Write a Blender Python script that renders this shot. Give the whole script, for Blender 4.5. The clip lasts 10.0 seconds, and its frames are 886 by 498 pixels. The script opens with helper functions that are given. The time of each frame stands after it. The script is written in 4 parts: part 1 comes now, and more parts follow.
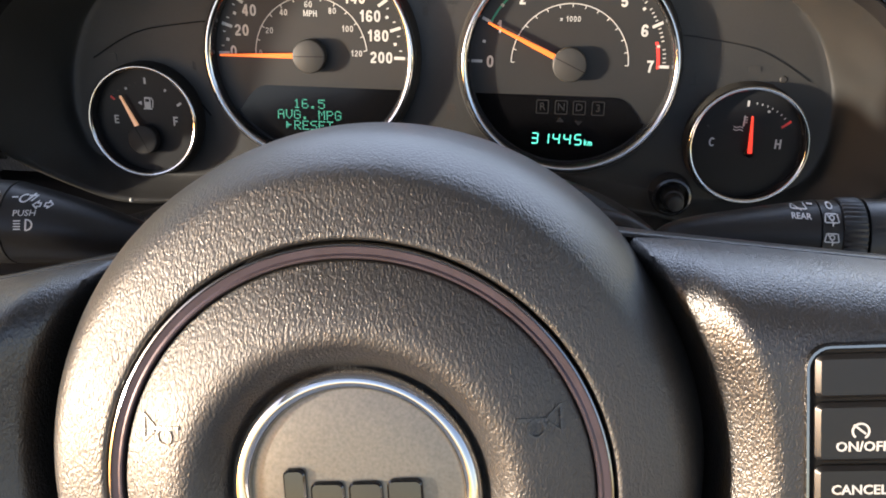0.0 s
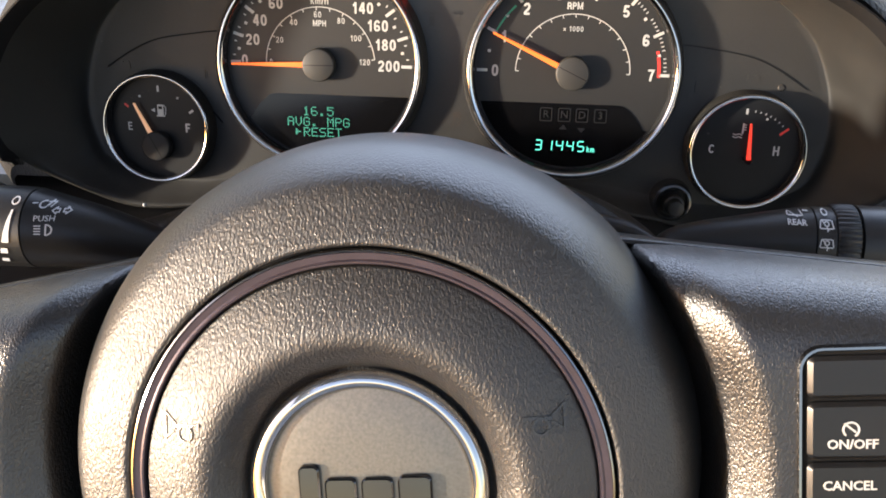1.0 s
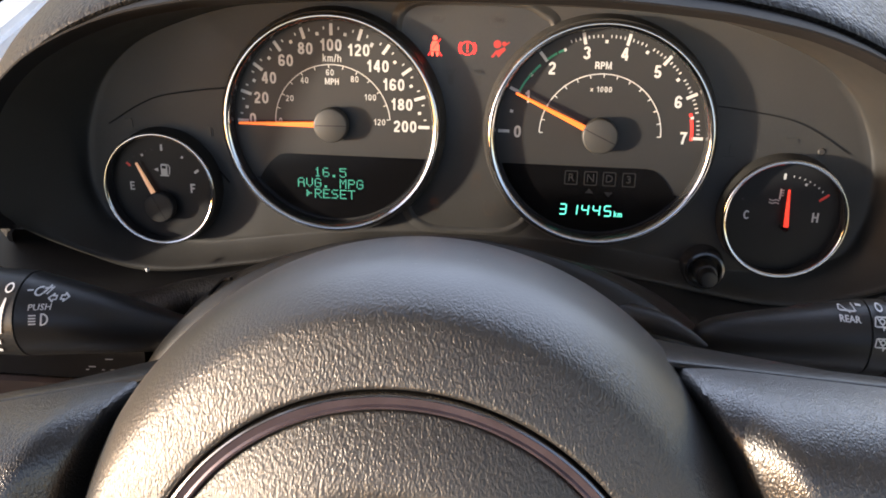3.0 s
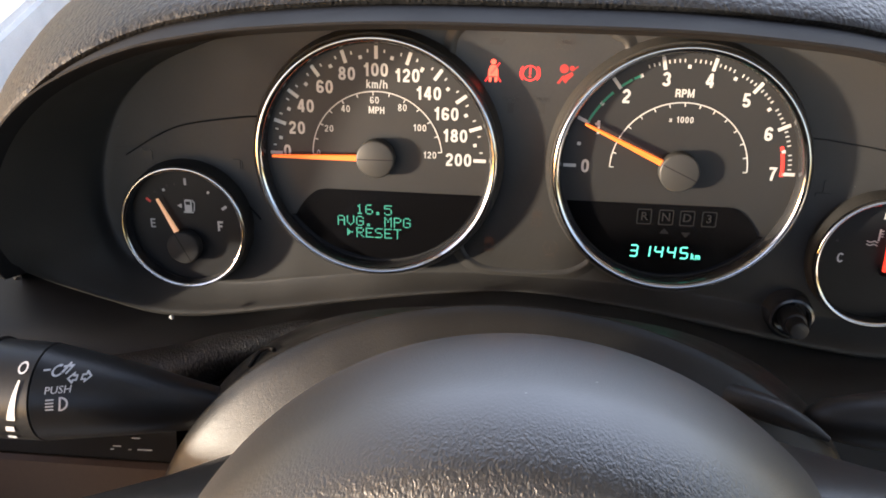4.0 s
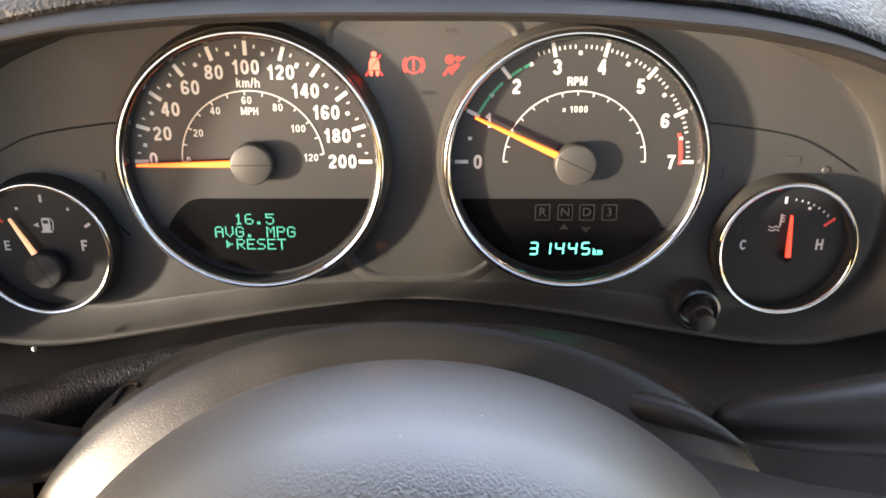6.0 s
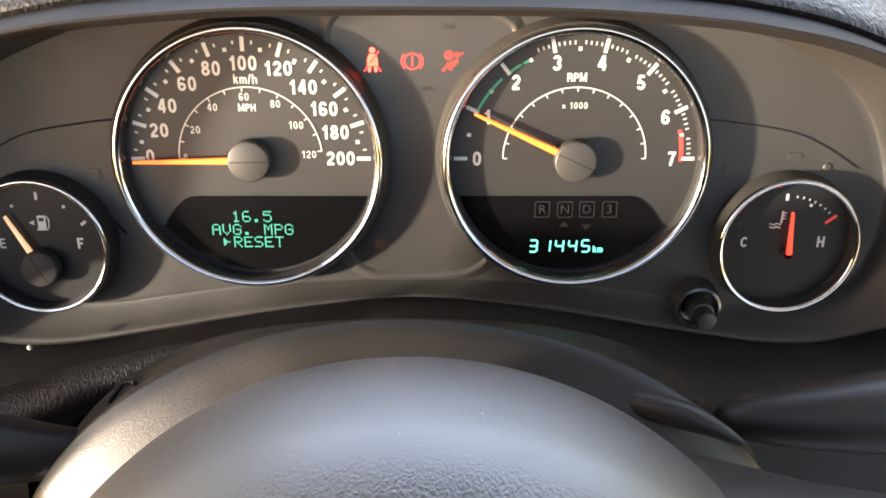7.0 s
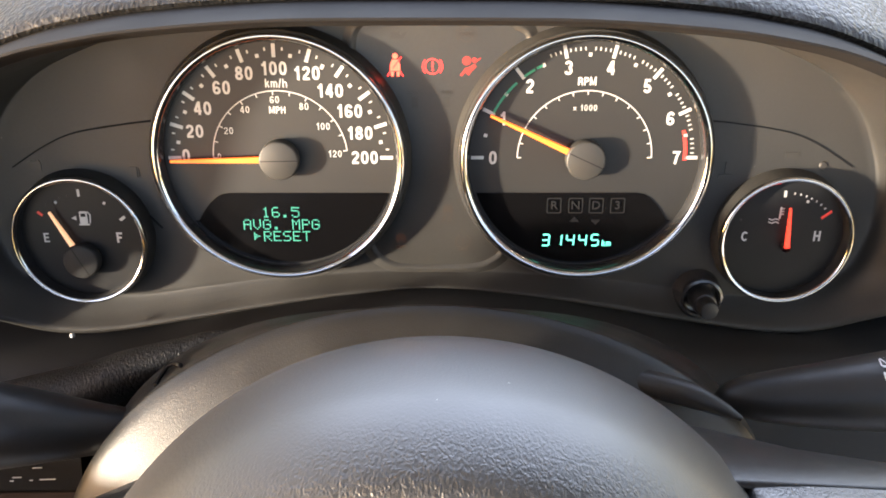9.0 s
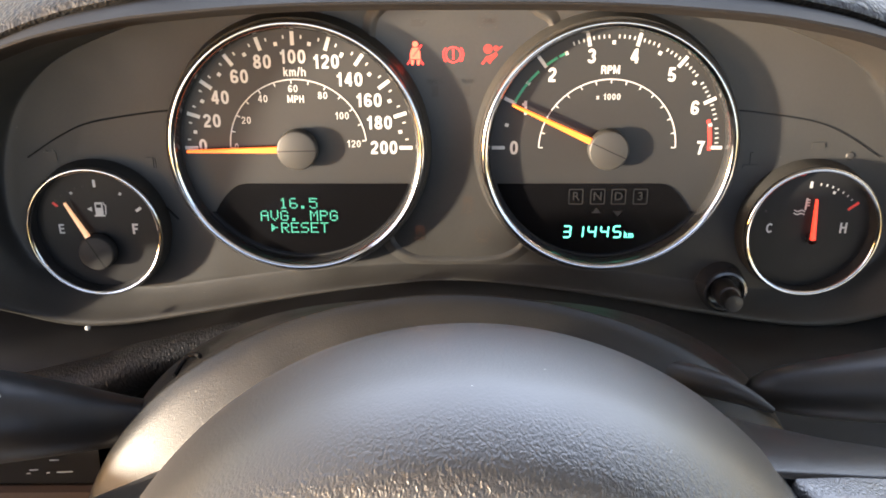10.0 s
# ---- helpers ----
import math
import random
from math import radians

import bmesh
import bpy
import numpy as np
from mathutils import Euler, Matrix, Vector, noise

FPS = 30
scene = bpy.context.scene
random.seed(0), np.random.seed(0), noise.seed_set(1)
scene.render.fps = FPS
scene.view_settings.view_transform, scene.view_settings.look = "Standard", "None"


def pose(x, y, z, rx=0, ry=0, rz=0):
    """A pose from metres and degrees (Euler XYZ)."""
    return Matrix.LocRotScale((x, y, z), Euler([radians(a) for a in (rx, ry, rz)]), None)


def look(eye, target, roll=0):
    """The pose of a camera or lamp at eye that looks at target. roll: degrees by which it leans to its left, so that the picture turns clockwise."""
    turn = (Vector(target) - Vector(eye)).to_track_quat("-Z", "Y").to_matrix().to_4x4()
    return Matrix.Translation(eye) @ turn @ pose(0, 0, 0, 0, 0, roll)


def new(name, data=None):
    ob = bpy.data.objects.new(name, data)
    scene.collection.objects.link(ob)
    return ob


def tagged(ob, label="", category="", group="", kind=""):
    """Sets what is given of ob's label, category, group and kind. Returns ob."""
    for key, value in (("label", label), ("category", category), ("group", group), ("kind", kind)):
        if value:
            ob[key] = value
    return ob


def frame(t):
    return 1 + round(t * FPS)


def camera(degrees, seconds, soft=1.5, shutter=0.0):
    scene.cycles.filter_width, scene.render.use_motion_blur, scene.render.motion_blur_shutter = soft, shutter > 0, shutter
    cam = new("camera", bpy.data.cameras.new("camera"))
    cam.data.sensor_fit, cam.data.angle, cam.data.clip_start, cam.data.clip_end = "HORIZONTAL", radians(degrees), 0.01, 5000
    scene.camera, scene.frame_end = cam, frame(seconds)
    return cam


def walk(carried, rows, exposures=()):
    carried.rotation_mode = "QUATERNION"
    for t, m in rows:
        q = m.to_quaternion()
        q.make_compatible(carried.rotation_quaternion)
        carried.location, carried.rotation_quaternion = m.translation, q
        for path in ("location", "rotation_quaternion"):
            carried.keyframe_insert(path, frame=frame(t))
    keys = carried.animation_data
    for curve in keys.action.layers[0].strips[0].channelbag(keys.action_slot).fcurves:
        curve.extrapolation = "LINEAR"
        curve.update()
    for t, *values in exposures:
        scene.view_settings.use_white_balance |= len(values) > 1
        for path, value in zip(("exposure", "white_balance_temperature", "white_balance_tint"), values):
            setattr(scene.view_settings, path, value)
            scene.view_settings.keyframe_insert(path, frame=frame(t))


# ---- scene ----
# Two sets of local axes (x right, y ahead, z up, metres): BASE for the steering column and the dash, leant back
# as the wheel is; PANEL for the instruments, whose plane stands ten degrees steeper.
BASE = pose(0, 0, 1.05, -30, 0, 0)
PANEL = BASE @ pose(0, 0.004, 0.002, 10, 0, 0)
cam = camera(55.0, 10.0, soft=1.8)
PATH = [
    (0, (0.049, -0.489, 0.053), (-0.121, 1.398, -0.588), 1.3),
    (0.5, (0.04, -0.495, 0.058), (-0.138, 1.393, -0.578), 1.4),
    (1, (0.048, -0.5, 0.058), (-0.128, 1.388, -0.579), 1.3),
    (1.5, (0.038, -0.506, 0.071), (-0.14, 1.379, -0.572), 1.3),
    (2, (0.042, -0.501, 0.074), (-0.138, 1.384, -0.57), 1.3),
    (2.5, (0.03, -0.492, 0.085), (-0.141, 1.391, -0.567), 1.3),
    (3, (0.035, -0.463, 0.088), (-0.149, 1.422, -0.556), 1.3),
    (3.2, (0.025, -0.455, 0.106), (-0.17, 1.423, -0.554), 1.1),
    (4.3, (-0.0005, -0.398, 0.1060), (-0.1639, 1.463, -0.6120), 1.2),
    (4.5, (0.0125, -0.395, 0.1050), (-0.1330, 1.466, -0.6160), 1.4),
    (5, (0.0155, -0.385, 0.1050), (-0.0844, 1.478, -0.6267), 1.0),
    (5.5, (0.0115, -0.38, 0.1050), (0.0253, 1.486, -0.6277), 0.1),
    (6.8, (0.0125, -0.377, 0.1040), (0.0071, 1.494, -0.6258), 0.1),
    (7, (0.0115, -0.376, 0.1030), (0.0231, 1.495, -0.6299), 0.1),
    (7.5, (0.0245, -0.372, 0.1080), (0.0479, 1.5, -0.6252), 0.2),
    (8, (0.0235, -0.38, 0.1110), (0.0383, 1.49, -0.6285), 0.2),
    (8.5, (0.0135, -0.388, 0.1130), (0.0167, 1.476, -0.6360), 0.1),
    (9, (0.0045, -0.4, 0.1095), (0.0072, 1.464, -0.6225), 0.0),
    (9.5, (0.0015, -0.4, 0.1060), (-0.0018, 1.464, -0.6190), -0.1),
    (10, (-0.0025, -0.396, 0.1030), (-0.0129, 1.465, -0.6253), -0.1),
]
walk(cam, [(t, PANEL @ look(eye, target, roll)) for t, eye, target, roll in PATH],
     [(0.0, 2.13, 6250, 29), (3.2, 2.23, 6400, 30), (4.6, 2.65, 6500, 30), (5.5, 3.15, 6600, 29), (10.0, 3.1, 6600, 29)])

# ---- light ----
SUN_WAY = (PANEL.to_3x3() @ Vector((0.897, 0.440, 0.05))).normalized()
world = bpy.data.worlds.new("world")
scene.world = world
world.use_nodes = True
wt = world.node_tree
sky = wt.nodes.new("ShaderNodeTexSky")
sky.sky_type, sky.sun_disc = "NISHITA", False
sky.sun_elevation = math.asin(-SUN_WAY.z)
sky.sun_rotation = math.atan2(-SUN_WAY.x, -SUN_WAY.y)
wt.links.new(sky.outputs[0], wt.nodes["Background"].inputs[0])
wt.nodes["Background"].inputs[1].default_value = 0.15
sun = new("sun", bpy.data.lights.new("sun", "SUN"))
sun.data.energy, sun.data.angle, sun.data.color = 2.45, radians(3.0), (1.0, 0.985, 0.72)
sun.matrix_world = look((0, 0, 0), SUN_WAY)

# the sky's light through the windscreen's opening
pane = new("windscreen_light", bpy.data.lights.new("windscreen_light", "AREA"))
pane.data.shape, pane.data.size, pane.data.size_y = "RECTANGLE", 1.15, 0.60
pane.data.energy, pane.data.color = 1.85, (0.70, 0.88, 1.0)
pane.matrix_world = look((0.12, 0.50, 1.42), (0.12, -0.20, 1.0))


# ---- materials ----
def mat(name, color, rough=0.5, metal=0.0, vary=0.15, vscale=30, bump=0.0, bscale=2500, kind="noise", glow=None, spec=0.5, fade=None, dust=0, pores=0.35):
    m = bpy.data.materials.new(name)
    m.use_nodes = True
    t = m.node_tree
    b = t.nodes["Principled BSDF"]
    b.inputs["Base Color"].default_value = (*color, 1)
    b.inputs["Roughness"].default_value = rough
    b.inputs["Metallic"].default_value = metal
    b.inputs["Specular IOR Level"].default_value = spec
    if glow:
        b.inputs["Emission Color"].default_value = (*glow[:3], 1)
        b.inputs["Emission Strength"].default_value = glow[3]
    co = t.nodes.new("ShaderNodeTexCoord")
    if vary:
        n = t.nodes.new("ShaderNodeTexNoise")
        n.inputs["Scale"].default_value, n.inputs["Detail"].default_value = vscale, 5
        t.links.new(co.outputs["Object"], n.inputs["Vector"])
        fine = t.nodes.new("ShaderNodeTexNoise")
        fine.inputs["Scale"].default_value, fine.inputs["Detail"].default_value = vscale * 22, 2
        t.links.new(co.outputs["Object"], fine.inputs["Vector"])
        mix = t.nodes.new("ShaderNodeMath")
        mix.operation = "MULTIPLY_ADD"
        mix.inputs[1].default_value = 0.35
        t.links.new(fine.outputs["Fac"], mix.inputs[0])
        half = t.nodes.new("ShaderNodeMath")
        half.operation = "MULTIPLY"
        half.inputs[1].default_value = 0.65
        t.links.new(n.outputs["Fac"], half.inputs[0])
        t.links.new(half.outputs[0], mix.inputs[2])
        r = t.nodes.new("ShaderNodeMapRange")
        r.inputs["From Min"].default_value, r.inputs["From Max"].default_value = 0.3, 0.7
        r.inputs["To Min"].default_value, r.inputs["To Max"].default_value = 1 - vary, 1 + vary
        t.links.new(mix.outputs[0], r.inputs["Value"])
        v = t.nodes.new("ShaderNodeVectorMath")
        v.operation = "SCALE"
        v.inputs[0].default_value = color
        t.links.new(r.outputs[0], v.inputs["Scale"])
        paint = v.outputs[0]
        if dust:   # sparse pale specks of dust, a few tenths of a millimetre across
            cell = t.nodes.new("ShaderNodeTexVoronoi")
            cell.inputs["Scale"].default_value = dust
            t.links.new(co.outputs["Object"], cell.inputs["Vector"])
            pick = t.nodes.new("ShaderNodeSeparateColor")
            t.links.new(cell.outputs["Color"], pick.inputs[0])
            size = t.nodes.new("ShaderNodeMath")
            size.operation = "MULTIPLY_ADD"
            size.inputs[1].default_value, size.inputs[2].default_value = 0.075, -0.045
            t.links.new(pick.outputs[0], size.inputs[0])
            near = t.nodes.new("ShaderNodeMath")
            near.operation = "LESS_THAN"
            t.links.new(cell.outputs["Distance"], near.inputs[0])
            t.links.new(size.outputs[0], near.inputs[1])
            blend = t.nodes.new("ShaderNodeMix")
            blend.data_type = "RGBA"
            blend.inputs["B"].default_value = (0.16, 0.155, 0.145, 1)
            t.links.new(near.outputs[0], blend.inputs["Factor"])
            t.links.new(paint, blend.inputs["A"])
            paint = blend.outputs["Result"]
        t.links.new(paint, b.inputs["Base Color"])
        rr = t.nodes.new("ShaderNodeMapRange")
        rr.inputs["From Min"].default_value, rr.inputs["From Max"].default_value = 0.3, 0.7
        rr.inputs["To Min"].default_value, rr.inputs["To Max"].default_value = max(rough - 0.06, 0.02), rough + 0.06
        t.links.new(n.outputs["Fac"], rr.inputs["Value"])
        t.links.new(rr.outputs[0], b.inputs["Roughness"])
    if bump:
        bp = t.nodes.new("ShaderNodeBump")
        bp.inputs["Strength"].default_value = 1.0
        bp.inputs["Distance"].default_value = bump
        if kind == "pebble":   # small domed pebbles of uneven size with fine wrinkles over them
            warp = t.nodes.new("ShaderNodeTexNoise")
            warp.inputs["Scale"].default_value, warp.inputs["Detail"].default_value = bscale * 0.45, 3
            t.links.new(co.outputs["Object"], warp.inputs["Vector"])
            add = t.nodes.new("ShaderNodeVectorMath")
            add.operation = "MULTIPLY_ADD"
            add.inputs[1].default_value = (1.8 / bscale, 1.8 / bscale, 2.4 / bscale)
            t.links.new(warp.outputs["Color"], add.inputs[0])
            t.links.new(co.outputs["Object"], add.inputs[2])
            longer = t.nodes.new("ShaderNodeVectorMath")   # the pebbles run long, a little off the upright
            longer.operation = "MULTIPLY"
            longer.inputs[1].default_value = (1.2, 1.0, 0.62)
            t.links.new(add.outputs[0], longer.inputs[0])
            add = longer
            vo = t.nodes.new("ShaderNodeTexVoronoi")
            vo.feature = "SMOOTH_F1"
            vo.inputs["Scale"].default_value, vo.inputs["Smoothness"].default_value = bscale, 0.45
            t.links.new(add.outputs[0], vo.inputs["Vector"])
            tiny = t.nodes.new("ShaderNodeTexNoise")
            tiny.inputs["Scale"].default_value, tiny.inputs["Detail"].default_value = bscale * 1.3, 4
            t.links.new(add.outputs[0], tiny.inputs["Vector"])
            sm = t.nodes.new("ShaderNodeMath")
            sm.operation = "MULTIPLY_ADD"
            sm.inputs[1].default_value = -pores
            t.links.new(tiny.outputs["Fac"], sm.inputs[0])
            t.links.new(vo.outputs["Distance"], sm.inputs[2])
            bp.invert = True
            t.links.new(sm.outputs[0], bp.inputs["Height"])
        else:
            bn = t.nodes.new("ShaderNodeTexNoise")
            bn.inputs["Scale"].default_value, bn.inputs["Detail"].default_value = bscale, 3
            t.links.new(co.outputs["Object"], bn.inputs["Vector"])
            t.links.new(bn.outputs["Fac"], bp.inputs["Height"])
        if fade:   # grain that runs out towards the back edge of the moulding
            sep = t.nodes.new("ShaderNodeSeparateXYZ")
            t.links.new(co.outputs["Object"], sep.inputs[0])
            fr = t.nodes.new("ShaderNodeMapRange")
            fr.inputs["From Min"].default_value, fr.inputs["From Max"].default_value = fade
            fr.inputs["To Min"].default_value, fr.inputs["To Max"].default_value = 1.0, 0.16
            t.links.new(sep.outputs["Y"], fr.inputs["Value"])
            t.links.new(fr.outputs[0], bp.inputs["Strength"])
        t.links.new(bp.outputs[0], b.inputs["Normal"])
    return m


M_PANEL = mat("panel_plastic", (0.0248, 0.0236, 0.0217), 0.50, spec=0.45, dust=120, bump=0.00010, bscale=2600)
M_LENS = mat("lens_plate", (0.0275, 0.0262, 0.0240), 0.42, bump=0.00003, bscale=4000, dust=100)
M_HOOD = mat("padded_vinyl", (0.0125, 0.0122, 0.0121), 0.5, spec=0.5, bump=0.0006, bscale=420, kind="pebble", pores=0.8)
M_HUB = mat("airbag_vinyl", (0.0075, 0.0071, 0.0067), 0.47, bump=0.00022, bscale=1050, spec=0.98, fade=(-0.054, -0.036), dust=110, kind="pebble", vscale=18, pores=0.9)
M_SPOKE = mat("spoke_vinyl", (0.0075, 0.0072, 0.0071), 0.35, bump=0.00018, bscale=1250, spec=1.0, kind="pebble", pores=0.8)
M_SHROUD = mat("shroud_plastic", (0.0125, 0.0119, 0.0110), 0.38, spec=0.38, bump=0.00010, bscale=1900, dust=150)
M_STALK = mat("stalk_plastic", (0.016, 0.0157, 0.0157), 0.38, spec=0.45, bump=0.00002, bscale=3000)
M_BLACK = mat("black_plastic", (0.0190, 0.0184, 0.0180), 0.6, spec=0.3, bump=0.00002, bscale=3000)
M_GROOVE = mat("gap_black", (0.008, 0.008, 0.008), 0.7, spec=0.1)
M_TRIM = mat("grained_black_trim", (0.012, 0.012, 0.013), 0.5, bump=0.00028, bscale=820, kind="pebble", spec=0.35, pores=0.8)
M_CHROME = mat("chrome", (0.60, 0.595, 0.59), 0.09, 1.0, vary=0.06, vscale=200)
M_RINGTRIM = mat("dark_satin_trim", (0.062, 0.048, 0.060), 0.34, 0.6, vary=0.2, vscale=120)
M_EMBLEM = mat("silver_paint", (0.185, 0.176, 0.155), 0.38, 0.7, vary=0.22, vscale=900, bump=0.00002, bscale=5000)
M_DIAL = mat("dial_grey", (0.0138, 0.0133, 0.0124), 0.55, vary=0.08, bump=0.00002, bscale=5000, dust=90)
M_DIALS = mat("dial_black", (0.0085, 0.0085, 0.0090), 0.5, spec=0.25, vary=0.08, dust=90)
M_WINDOW = mat("display_glass", (0.0035, 0.0034, 0.0038), 0.16, vary=0, spec=0.35)
M_WHITE = mat("white_print", (0.48, 0.48, 0.468), 0.5, vary=0.04)
M_GREYP = mat("grey_print", (0.0066, 0.0062, 0.0064), 0.5, vary=0.04)
M_REDP = mat("red_print", (0.75, 0.05, 0.035), 0.5, vary=0.04)
M_GREENP = mat("green_print", (0.02, 0.25, 0.15), 0.5, vary=0.04)
M_NEEDLE = mat("needle_orange", (0.85, 0.17, 0.025), 0.4, vary=0.03, glow=(1.0, 0.17, 0.02, 0.208))
M_REDN = mat("needle_red", (0.9, 0.06, 0.03), 0.4, vary=0.03, glow=(1.0, 0.05, 0.02, 0.24))
M_PALEN = mat("needle_pale", (0.9, 0.62, 0.40), 0.4, vary=0.03, glow=(1.0, 0.5, 0.2, 0.096))
M_CAP = mat("needle_cap", (0.030, 0.029, 0.0265), 0.5, vary=0.06)
M_GREEN = mat("display_green", (0.02, 0.2, 0.12), 0.5, vary=0, glow=(0.08, 0.62, 0.42, 0.13))
M_GREENB = mat("odometer_green", (0.02, 0.2, 0.12), 0.5, vary=0, glow=(0.10, 0.95, 0.62, 0.40))
M_RED = mat("warning_red", (0.3, 0.01, 0.01), 0.5, vary=0, glow=(1.0, 0.035, 0.02, 0.72))
M_REDHOT = mat("warning_amber_red", (0.3, 0.02, 0.01), 0.5, vary=0, glow=(1.0, 0.09, 0.04, 0.8))
M_REDDIM = mat("dim_warning_red", (0.10, 0.012, 0.010), 0.5, vary=0, glow=(1.0, 0.06, 0.03, 0.176))
M_AMBERDIM = mat("dim_warning_amber", (0.0283, 0.0255, 0.0222), 0.45, vary=0, glow=(1.0, 0.30, 0.03, 0.004))
M_REDOFF = mat("unlit_warning_red", (0.0262, 0.0238, 0.0218), 0.5, vary=0, spec=0.45)
M_AMBEROFF = mat("unlit_warning_amber", (0.0260, 0.0241, 0.0214), 0.5, vary=0, spec=0.45)
M_DCHROME = mat("dark_chrome", (0.30, 0.295, 0.29), 0.14, 1.0, vary=0.05)
M_BLOCK = mat("black_chrome", (0.075, 0.074, 0.076), 0.15, 1.0, vary=0.05)
M_COLLAR = mat("glossy_black", (0.022, 0.022, 0.023), 0.16, vary=0.05, spec=0.9)
# headliner and trim of the unseen shell, set pale to bounce light forward
M_FABRIC = mat("headliner", (0.76, 0.75, 0.73), 0.9, bump=0.0005, bscale=900)
M_BOUNCETRIM = mat("pale_bounce_trim", (0.62, 0.595, 0.56), 0.7, bump=0.0002, bscale=900)
M_PRINT = mat("dim_white_print", (0.60, 0.60, 0.61), 0.5, vary=0.04)
M_PLATE = mat("matt_black_plate", (0.008, 0.008, 0.0085), 0.75, spec=0.12, bump=0.00002, bscale=3000)
M_EDGE = mat("hood_edge_black", (0.014, 0.0135, 0.014), 0.8, spec=0.1, bump=0.00003, bscale=2500)
M_DARKCAP = mat("dark_needle_cap", (0.020, 0.020, 0.0205), 0.55, spec=0.25, vary=0.06)
M_TAN = mat("brown_trim", (0.050, 0.030, 0.021), 0.5, spec=0.2)


# ---- mesh helpers ----
def thing(name, origin, label, category, kind="", group="", base=BASE):
    ob = new(name)
    ob.empty_display_size = 0.02
    ob.matrix_world = base @ Matrix.Translation(origin)
    ob["at"] = tuple(origin)
    return tagged(ob, label, category, group, kind)


def finish(bm, smooth=True, angle=40):
    bmesh.ops.remove_doubles(bm, verts=bm.verts, dist=1e-6)
    bmesh.ops.recalc_face_normals(bm, faces=bm.faces)
    for f in bm.faces:
        f.smooth = smooth
    if smooth:
        lim = radians(angle)
        for e in bm.edges:
            if len(e.link_faces) == 2 and e.calc_face_angle(0) > lim:
                e.smooth = False


def spot(ob):
    while "at" not in ob:
        ob = ob.parent
    return Vector(ob["at"])


def part(name, bm, material, parent, label="", smooth=True, angle=40):
    """Links a bmesh, drawn in the instruments' frame, as one mesh under a thing or a part."""
    finish(bm, smooth, angle)
    bmesh.ops.translate(bm, verts=bm.verts, vec=-spot(parent))
    me = bpy.data.meshes.new(name)
    bm.to_mesh(me)
    bm.free()
    me.materials.append(material)
    ob = new(name, me)
    ob.parent = parent
    return tagged(ob, label)


def single(name, bm, material, label, category, kind="", smooth=True, angle=40, group=""):
    """A thing that is one mesh."""
    finish(bm, smooth, angle)
    me = bpy.data.meshes.new(name)
    bm.to_mesh(me)
    bm.free()
    me.materials.append(material)
    ob = new(name, me)
    ob.matrix_world = BASE
    return tagged(ob, label, category, group, kind)


def lathe(bm, profile, cx, cz, seg=96, a0=0.0, a1=360.0, sx=1.0):
    """Turns (radius, y) about an axis along y through (cx, cz)."""
    full = abs(a1 - a0) >= 359.9
    n = seg if full else seg + 1
    rows = []
    for k in range(n):
        a = radians(a0 + (a1 - a0) * k / seg)
        rows.append([bm.verts.new((cx + r * sx * math.cos(a), y, cz + r * math.sin(a))) for r, y in profile])
    for k in range(seg):
        p, q = rows[k], rows[(k + 1) % n]
        for j in range(len(profile) - 1):
            bm.faces.new((p[j], q[j], q[j + 1], p[j + 1]))
    return rows


def disc(bm, r, y, cx, cz, seg=96, a0=0, a1=360):
    n = seg if a1 - a0 >= 359.9 else seg + 1
    bm.faces.new([bm.verts.new((cx + r * math.cos(radians(a0 + (a1 - a0) * k / seg)), y, cz + r * math.sin(radians(a0 + (a1 - a0) * k / seg)))) for k in range(n)])


def prism(bm, outline, y0, y1, inset=0.0):
    """A plate with that outline of (x, z), from y0 (front) back to y1; inset bevels its front edge."""
    c = Vector((sum(p[0] for p in outline) / len(outline), sum(p[1] for p in outline) / len(outline)))
    front = []
    n = len(outline)
    for k, p in enumerate(outline):
        d = Vector((0, 0))
        if inset:
            a, b = Vector(outline[k - 1]), Vector(outline[(k + 1) % n])
            tgt = (b - a)
            nrm = Vector((-tgt.y, tgt.x))
            if nrm.length > 0:
                nrm.normalize()
            if nrm.dot(c - Vector(p)) < 0:
                nrm = -nrm
            d = nrm * inset
        front.append(bm.verts.new((p[0] + d.x, y0, p[1] + d.y)))
    back = [bm.verts.new((p[0], y1, p[1])) for p in outline]
    if inset:
        mid = [bm.verts.new((p[0], y0 + inset, p[1])) for p in outline]
        for k in range(n):
            bm.faces.new((front[k], front[(k + 1) % n], mid[(k + 1) % n], mid[k]))
            bm.faces.new((mid[k], mid[(k + 1) % n], back[(k + 1) % n], back[k]))
    else:
        for k in range(n):
            bm.faces.new((front[k], front[(k + 1) % n], back[(k + 1) % n], back[k]))
    bm.faces.new(front)
    bm.faces.new(back)


def rounded(x0, x1, z0, z1, r, seg=6):
    pts = []
    for cx, cz, a in ((x1 - r, z1 - r, 0), (x0 + r, z1 - r, 90), (x0 + r, z0 + r, 180), (x1 - r, z0 + r, 270)):
        for k in range(seg + 1):
            b = radians(a + 90 * k / seg)
            pts.append((cx + r * math.cos(b), cz + r * math.sin(b)))
    return pts


def skin(bm, rows, closed=False):
    """Quads between rows of points of equal length."""
    vs = [[bm.verts.new(p) for p in row] for row in rows]
    m = len(vs[0])
    for a, b in zip(vs, vs[1:]):
        for k in range(m if closed else m - 1):
            bm.faces.new((a[k], a[(k + 1) % m], b[(k + 1) % m], b[k]))
    return vs


